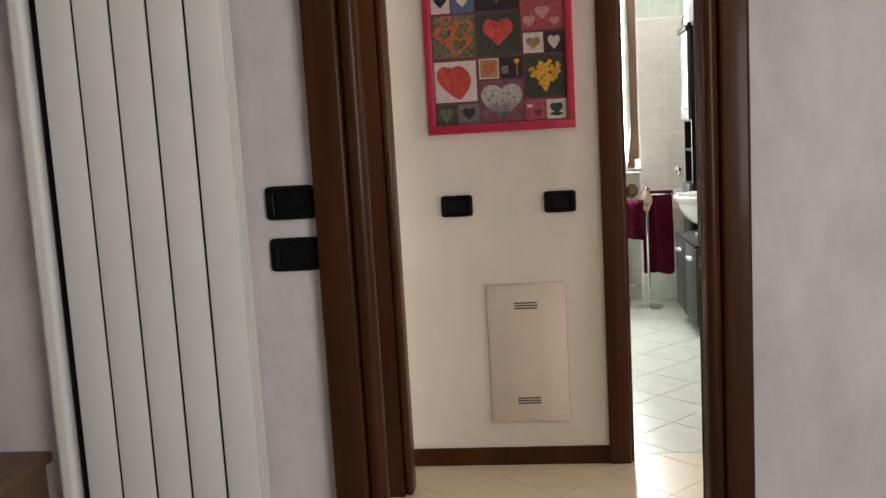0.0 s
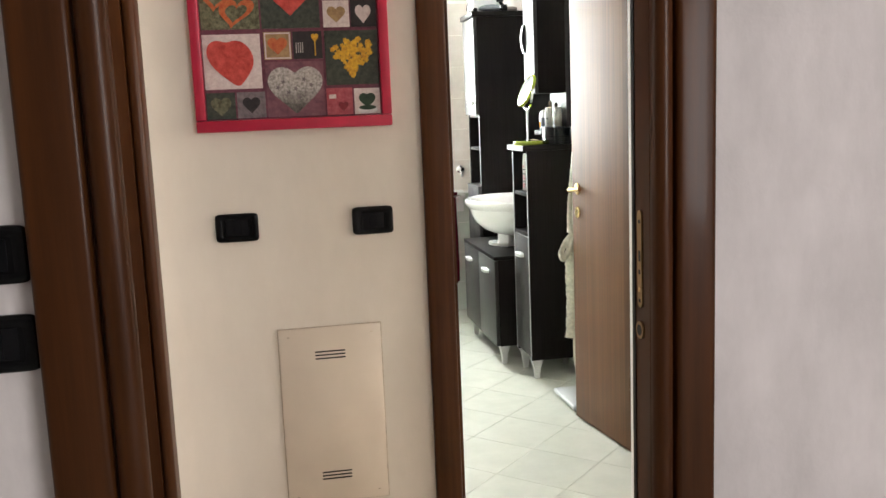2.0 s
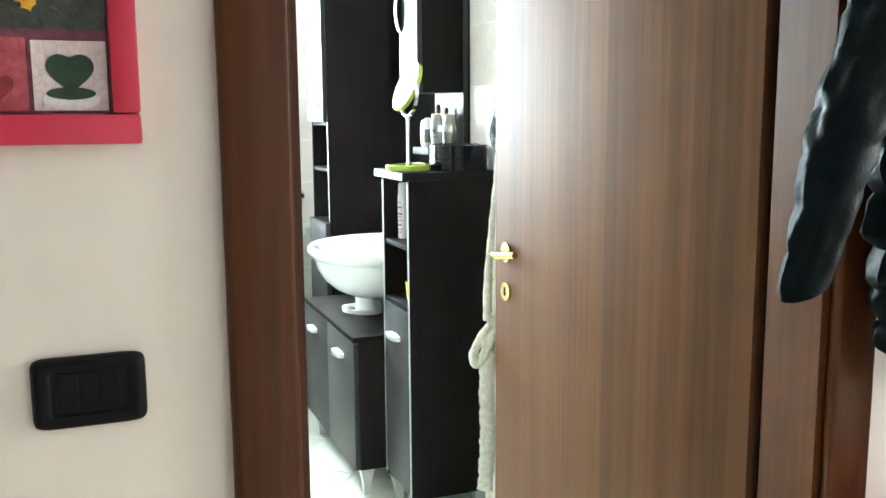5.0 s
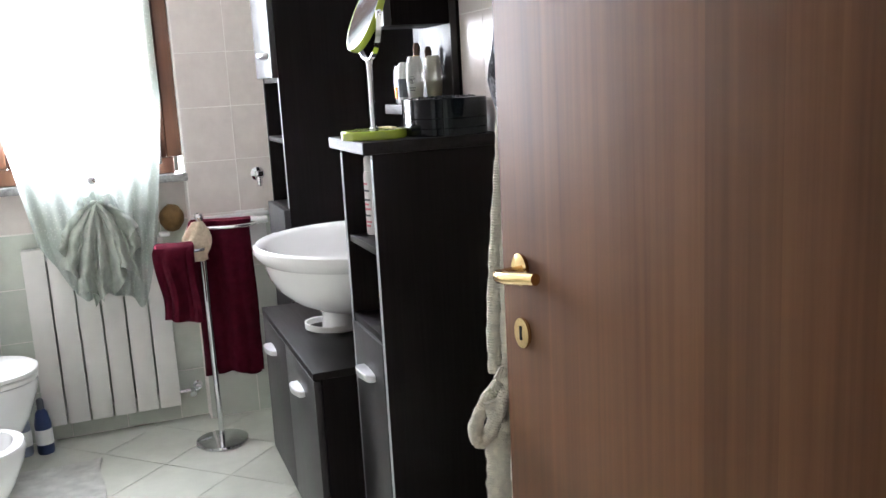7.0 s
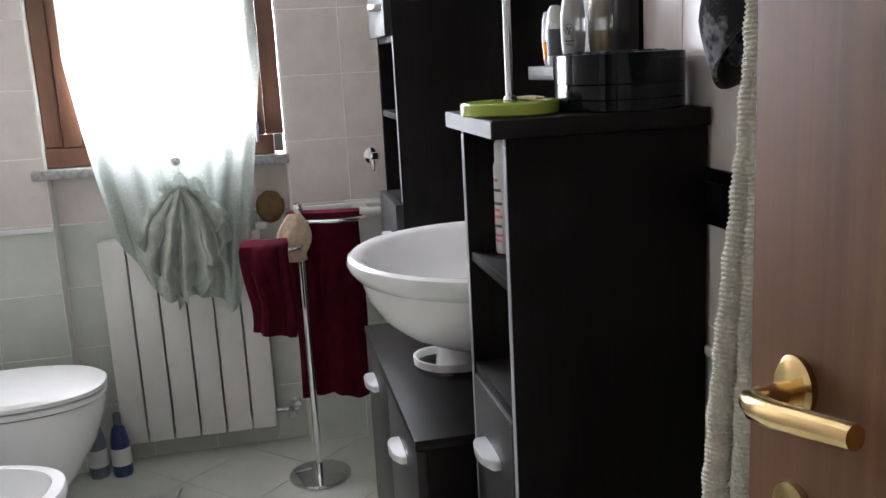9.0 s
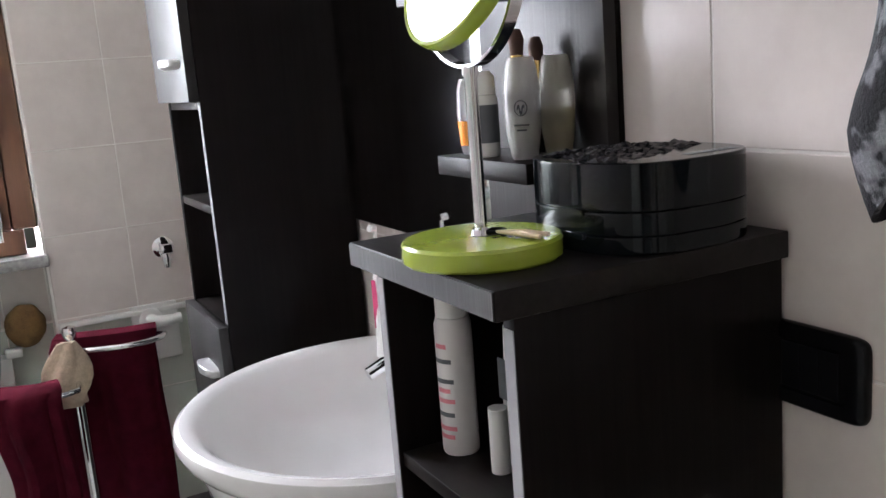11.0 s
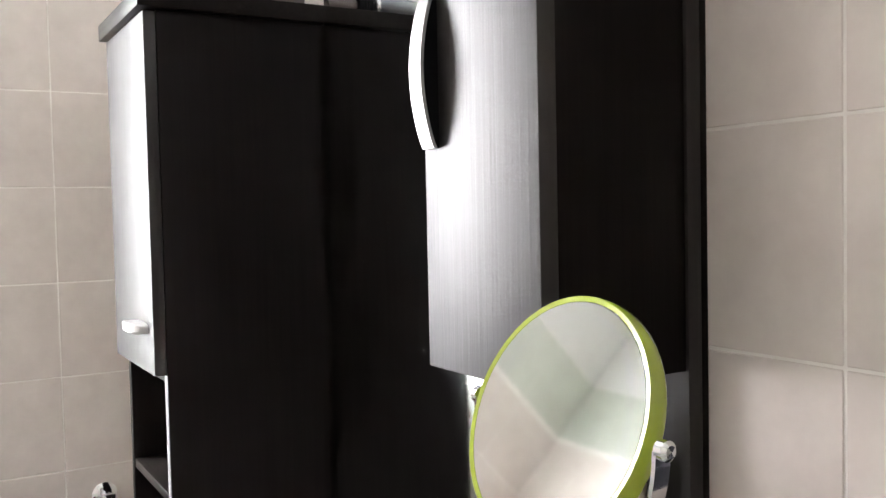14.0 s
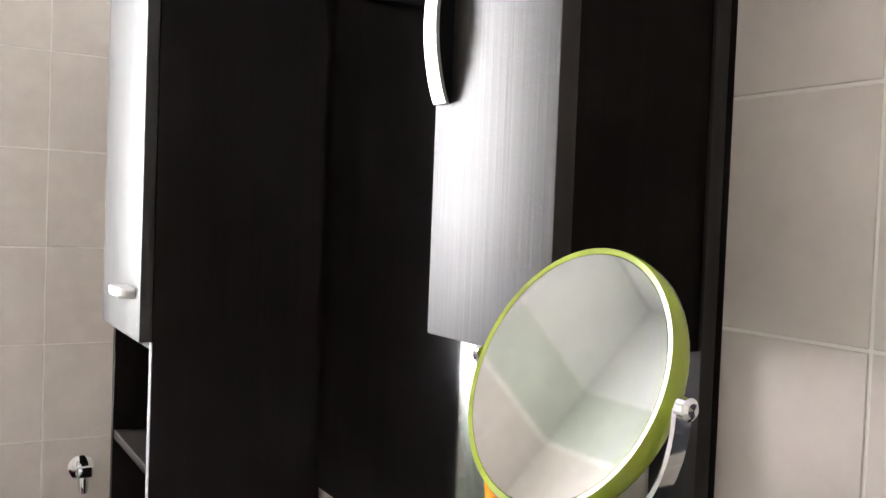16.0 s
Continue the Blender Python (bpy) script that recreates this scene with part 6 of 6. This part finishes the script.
def robe():
    """A terry robe that hangs behind the door, with a ribbed belt tied in a loose knot."""
    m = plain("cream_terry", (0.72, 0.69, 0.57), 0.95, var=0.22, scale=60, fine=420, bump=1.0, dist=0.005, sheen=0.2)
    t = thing("bathrobe", (3.36, 4.68, 0.2), "cream terry bathrobe hanging behind the door", "bathrobe")
    bm = bmesh.new()

    def f(u, v):
        a = u * 2 * math.pi
        z = 1.62 - 1.42 * v
        w = 0.055 + 0.055 * min(1, v * 1.4)
        pinch = 1 - 0.30 * math.exp(-((z - 0.86) / 0.07) ** 2)
        fold = 1 + 0.16 * math.sin(a * 5 + 2 * v) + 0.09 * math.sin(a * 9 - 3 * v)
        cx = 3.375 - 0.012 / (1 + math.exp((z - 0.88) / 0.03))
        return (cx + w * pinch * fold * math.cos(a), 4.702 + 0.055 * pinch * fold * math.sin(a), z)
    sheet(bm, f, 72, 70, 0.008)
    part("body", bm, m, t)

    def ribbed(pts, wide, thin, rib=0.0046):
        """A flat terry band with cross ribs along a smooth line."""
        pv = [Vector(p) for p in pts]
        line = []
        for i in range(len(pv) - 1):
            p0, p1, p2, p3 = pv[max(i - 1, 0)], pv[i], pv[i + 1], pv[min(i + 2, len(pv) - 1)]
            n = max(3, int((p2 - p1).length / (rib / 4)))
            for k in range(n):
                q = k / n
                line.append(0.5 * ((2 * p1) + (p2 - p0) * q + (2 * p0 - 5 * p1 + 4 * p2 - p3) * q * q + (3 * p1 - p0 - 3 * p2 + p3) * q ** 3))
        rings, s = [], 0.0
        for i, p in enumerate(line):
            d = (line[min(i + 1, len(line) - 1)] - line[max(i - 1, 0)]).normalized()
            side = Vector((-0.55, -0.83, 0.0)).cross(d).normalized()
            up = d.cross(side)
            if i:
                s += (p - line[i - 1]).length
            k = 1 + 0.07 * math.sin(2 * math.pi * s / rib) + 0.06 * math.sin(s * 90) + 0.05 * math.sin(s * 217)
            rings.append([p + side * (wide * k * math.cos(b)) + up * (thin * k * math.sin(b)) for b in [2 * math.pi * j / 12 for j in range(12)]])
        bm = bmesh.new()
        return loft(bm, rings)
    part("cord", ribbed([(3.262, 4.66, 1.42), (3.240, 4.640, 1.24), (3.219, 4.632, 1.08), (3.206, 4.630, 0.94), (3.204, 4.628, 0.85)], 0.0125, 0.008), m, t)
    part("cord", ribbed([(3.262, 4.648, 1.36), (3.242, 4.622, 1.20), (3.228, 4.612, 1.05), (3.222, 4.608, 0.93), (3.220, 4.606, 0.85)], 0.0125, 0.008), m, t)
    for pts in ([(3.255, 4.615, 0.865), (3.215, 4.606, 0.850), (3.175, 4.612, 0.805), (3.160, 4.625, 0.755), (3.172, 4.625, 0.730), (3.196, 4.612, 0.775), (3.225, 4.603, 0.835)],
                [(3.195, 4.600, 0.862), (3.212, 4.590, 0.848), (3.222, 4.588, 0.810), (3.214, 4.594, 0.768), (3.192, 4.598, 0.775), (3.180, 4.600, 0.815)],
                [(3.245, 4.600, 0.870), (3.222, 4.590, 0.846), (3.196, 4.590, 0.806), (3.178, 4.600, 0.752)],
                [(3.262, 4.61, 0.800), (3.235, 4.602, 0.832), (3.205, 4.600, 0.815), (3.190, 4.610, 0.780)]):
        part("knot", ribbed(pts, 0.0125, 0.0105), m, t)
    part("belt_end", ribbed([(3.205, 4.612, 0.80), (3.198, 4.618, 0.68), (3.202, 4.622, 0.52), (3.196, 4.626, 0.36)], 0.022, 0.007), m, t)
    part("belt_end", ribbed([(3.238, 4.606, 0.80), (3.244, 4.612, 0.66), (3.240, 4.616, 0.50), (3.246, 4.620, 0.30)], 0.022, 0.007), m, t)
    return t


robe()


def dark_cloth():
    """A dark patterned cloth that hangs from a hook on the tiles."""
    m, tr, b = shader("black_grey_knit")
    v = coords(tr, (1, 1, 1))
    col = ramp(tr, noisy(tr, v, 18.0, 3.0, 0.7), [(0.52, (0.010, 0.010, 0.012)), (0.60, (0.16, 0.16, 0.17))])
    tr.links.new(col, b.inputs["Base Color"])
    b.inputs["Roughness"].default_value = 0.95
    relief(tr, b, noisy(tr, v, 300, 3), 0.8, 0.002)
    t = thing("hanging_cloth", (3.43, 4.93, 1.3), "black and grey patterned cloth hanging on the wall", "cloth")
    bm = bmesh.new()

    def f(u, v2):
        a = u * 2 * math.pi
        s = min(1.0, 0.35 + v2 * 0.9) * (1 - 0.35 * max(0, v2 - 0.8) / 0.2)
        return (3.425 + 0.050 * s * math.cos(a) * (1 + 0.1 * math.sin(3 * a)), 4.955 + 0.085 * s * math.sin(a) + 0.010 * math.sin(v2 * 8), 1.60 - 0.29 * v2 - 0.05 * math.sin(a) * v2)
    sheet(bm, f, 40, 24, 0.006)
    part("cloth", bm, m, t)
    bm = bmesh.new()
    tube(bm, [(3.484, 4.955, 1.63), (3.45, 4.955, 1.62), (3.435, 4.955, 1.60), (3.437, 4.955, 1.625)], 0.005)
    part("hook", bm, M_CHROME, t)
    return t


dark_cloth()


# ---- hall: coats, and the bedroom ----
M_JACKET = plain("black_green_nylon", (0.0012, 0.0030, 0.0038), 0.5, spec=0.05, var=0.4, scale=14, fine=160, bump=0.35, dist=0.002)


def jacket():
    t = thing("padded_jacket", (3.4, 3.42, 1.0), "dark padded jacket hanging in the hall", "jacket")

    def quilted(pts, radii, flat, rows):
        bm = bmesh.new()
        pv = [Vector(p) for p in pts]
        n = rows * 7
        rings = []
        for i in range(n + 1):
            k = i / n * (len(pv) - 1)
            j = min(int(k), len(pv) - 2)
            p = pv[j].lerp(pv[j + 1], k - j)
            r = radii[j] + (radii[j + 1] - radii[j]) * (k - j)
            puff = 0.90 + 0.10 * abs(math.sin(math.pi * i / 7)) ** 0.7
            ring = []
            for q in range(36):
                a = 2 * math.pi * q / 36
                wr = 1 + 0.15 * noise.noise(Vector((p.x * 6 + math.cos(a) * 1.6, p.z * 24, math.sin(a) * 2.6)))
                ring.append((p.x + r * puff * wr * math.cos(a), p.y + r * flat * puff * wr * math.sin(a), p.z + 0.012 * math.cos(a)))
            rings.append(ring)
        return loft(bm, rings)
    part("sleeve", quilted([(3.36, 3.37, 1.72), (3.255, 3.37, 1.56), (3.168, 3.37, 1.36), (3.118, 3.37, 1.165)], [0.085, 0.076, 0.060, 0.038], 0.75, 9), M_JACKET, t)
    part("body", quilted([(3.45, 3.43, 1.78), (3.47, 3.43, 1.62), (3.47, 3.43, 1.40), (3.468, 3.43, 1.20), (3.48, 3.43, 1.06), (3.50, 3.43, 0.955)], [0.09, 0.18, 0.175, 0.17, 0.145, 0.075], 0.45, 12), M_JACKET, t)
    part("sleeve", quilted([(3.58, 3.38, 1.68), (3.66, 3.38, 1.45), (3.67, 3.38, 1.20)], [0.075, 0.065, 0.045], 0.8, 6), M_JACKET, t)
    bm = bmesh.new()
    tube(bm, [(3.42, 3.538, 1.80), (3.42, 3.46, 1.80), (3.42, 3.44, 1.83)], 0.008)
    part("hook", bm, M_BRASS, t)
    return t


jacket()


def trousers():
    bm = bmesh.new()

    def f(u, v):
        a = u * 2 * math.pi
        return (3.555 + 0.065 * math.cos(a) * (1 + 0.1 * math.sin(3 * a + 4 * v)) + 0.02 * v, 3.44 + 0.035 * math.sin(a), 1.10 - 0.75 * v)
    sheet(bm, f, 30, 30, 0.004)
    return solo("trousers", bm, plain("black_denim", (0.005, 0.0055, 0.007), 0.85, spec=0.2, fine=350, bump=0.6), "black trousers hanging under the jacket", "trousers")


trousers()


def laundry():
    m = plain("pink_cotton", (0.62, 0.24, 0.34), 0.85, var=0.12, scale=20, fine=220, bump=0.4, dist=0.002)
    t = thing("cloth_bag", (3.495, 3.44, 0.62), "pink cloth bag hanging on the hall wall", "bag")
    bm = bmesh.new()

    def f(u, v):
        a = u * 2 * math.pi
        r = 0.03 + 0.075 * math.sin(min(1.0, 0.12 + v) * 1.7) + 0.008 * math.sin(a * 5 + 3 * v) + (0.010 if v > 0.9 else 0)
        return (3.48 + r * math.cos(a), 3.425 + r * 0.75 * math.sin(a), 0.625 + 0.135 * v + 0.02 * v * math.cos(a + 2.6))
    sheet(bm, f, 48, 24, 0.008)
    part("bag", bm, m, t)
    part("lining", lump_bm((3.495, 3.425, 0.735), (0.075, 0.052, 0.055), 0.25, 3), m, t)
    bm = bmesh.new()
    tube(bm, [(3.555, 3.425, 0.75), (3.585, 3.47, 0.95), (3.585, 3.52, 1.10), (3.585, 3.538, 1.12)], 0.006)
    part("strap", bm, m, t)
    return t


def lump_bm(c, r, amp, seed):
    bm = bmesh.new()
    bmesh.ops.create_icosphere(bm, subdivisions=4, radius=1.0)
    for v in bm.verts:
        k = 1 + amp * noise.noise(v.co * 2.4 + Vector((seed * 5.3, 0, 0)))
        v.co = Vector((c[0] + v.co.x * r[0] * k, c[1] + v.co.y * r[1] * k, c[2] + v.co.z * r[2] * k))
    return bm


laundry()


def bed():
    t = thing("bed", (0.3, 3.7, 0), "bed with a colourful patterned quilt", "bed")
    m, tr, b = shader("patterned_quilt")
    v = coords(tr)
    cell = tr.nodes.new("ShaderNodeTexVoronoi")
    cell.inputs["Scale"].default_value = 16.0
    tr.links.new(v, cell.inputs["Vector"])
    sep = tr.nodes.new("ShaderNodeSeparateColor")
    tr.links.new(cell.outputs["Color"], sep.inputs[0])
    col = ramp(tr, sep.outputs[0], [(0.0, (0.70, 0.62, 0.48)), (0.45, (0.62, 0.52, 0.38)), (0.55, (0.45, 0.05, 0.04)), (0.75, (0.75, 0.70, 0.62)), (0.9, (0.08, 0.11, 0.14))])
    tr.links.new(blend(tr, 0.35, col, ramp(tr, noisy(tr, v, 40, 4), [(0.3, (0.35, 0.06, 0.05)), (0.6, (0.72, 0.66, 0.55))])), b.inputs["Base Color"])
    b.inputs["Roughness"].default_value = 0.9
    part("frame", boxes((-0.6, 1.15, 3.05, 4.5, 0.0, 0.28, 0.02)), M_PINE, t)
    part("mattress", boxes((-0.58, 1.13, 3.07, 4.48, 0.2805, 0.48, 0.04, 4)), M_WHITE, t)
    bm = bmesh.new()

    def f(u, w):
        x = -0.60 + 1.80 * u
        y = 3.00 + 1.5 * w
        edge = min(1, max(0, (1.14 - x) / 0.05)) * min(1, max(0, (y - 3.05) / 0.05))
        z = 0.10 + 0.44 * edge + 0.018 * math.sin(x * 11) * math.sin(y * 9)
        return (x, y, z)
    sheet(bm, f, 60, 50, 0.03)
    part("quilt", bm, m, t, "quilt with red, cream and dark patches")
    part("pillow", lump_bm((0.85, 4.2, 0.62), (0.20, 0.28, 0.08), 0.1, 2), plain("white_cotton", (0.75, 0.75, 0.78), 0.85), t)
    return t


bed()


def side_board():
    t = thing("low_cabinet", (0.45, 1.9, 0), "low brown wooden cabinet against the plaster wall", "cabinet")
    part("top", boxes((-0.2, 0.780, 1.70, 2.15, 0.562, 0.592, 0.004)), M_PINE, t)
    part("body", boxes((-0.18, 0.765, 1.72, 2.14, 0.06, 0.5615, 0.003)), M_PINE, t)
    for x in (-0.15, 0.73):
        for y in (1.75, 2.10):
            part("foot", boxes((x - 0.02, x + 0.02, y - 0.02, y + 0.02, 0, 0.0595, 0.004)), M_PINE, t)
    return t


side_board()


def yellow_cup():
    t = thing("plastic_cup", (3.235, 5.325, 0.778), "yellow plastic cup on the cabinet's lower shelf", "cup")
    bm = bmesh.new()
    lathe(bm, [(0, 0), (0.024, 0), (0.027, 0.003), (0.031, 0.058), (0.032, 0.060), (0.0295, 0.060), (0.0255, 0.006), (0, 0.005)], (3.235, 5.325, 0.7784), pose(0, 0, 0).to_3x3(), 32)
    part("cup", bm, plain("yellow_plastic", (0.72, 0.48, 0.02), 0.35, var=0.08), t)
    return t


yellow_cup()


# ---- tiles ----
TW, TH = 0.215, 0.2138
tile_wall(wall_east, "x", EX, 1, SY, 7.0, 0.852, 2.16, TW, 0.2085, 5.265, 1.513, M_TILE_UP)
tile_wall(wall_east, "x", EX, 1, SY, 7.0, 0.0, 0.848, TW, TH, 5.265, 0.848, M_TILE_LOW)
tile_wall(wall_north, "y", NY, 1, 2.905, EX, 0.852, 2.16, TW, TH, 3.105, 1.293, M_TILE_UP)
tile_wall(wall_north, "y", NY, 1, WX, 2.138, 0.852, 2.16, TW, TH, 2.138, 1.293, M_TILE_UP)
tile_wall(wall_north, "y", NY, 1, 2.905, EX, 0.0, 0.848, TW, TH, 3.105, 0.848, M_TILE_LOW)
tile_wall(wall_north, "y", NY, 1, WX, 2.138, 0.0, 0.848, TW, TH, 2.138, 0.848, M_TILE_LOW)
tile_wall(wall_north, "y", 7.04, 1, 2.142, 2.898, 0.0, 0.848, TW, TH, 2.142, 0.848, M_TILE_LOW)
tile_wall(wall_north, "y", 7.04, 1, 2.142, 2.898, 0.852, 1.005, TW, TH, 2.142, 0.852, M_TILE_UP)
tile_wall(wall_west, "x", WX, -1, SY, 7.0, 0.852, 2.16, TW, TH, 5.3, 1.293, M_TILE_UP)
tile_wall(wall_west, "x", WX, -1, SY, 7.0, 0.0, 0.848, TW, TH, 5.3, 0.848, M_TILE_LOW)
tile_floor(floor_bath, 1.715, 3.49, 3.637, 7.05, 0.30, 2.686, 6.786, M_TILE_FLOOR)
tile_floor(floor_hall, 1.44, 4.2, 2.16, 3.633, 0.30, 2.35, 3.2, M_TILE_HALL)
for ax, plane, inw, parent, spans in (("x", EX, 1, wall_east, ((SY, 7.0),)), ("x", WX, -1, wall_west, ((SY, 7.0),)), ("y", NY, 1, wall_north, ((WX, 2.138), (2.905, EX)))):
    for a, b in spans:
        tile_wall(parent, ax, plane, inw, a, b, 2.163, 2.376, TW, TH, 5.3 if ax == "x" else 2.138, 2.163, M_TILE_LOW)
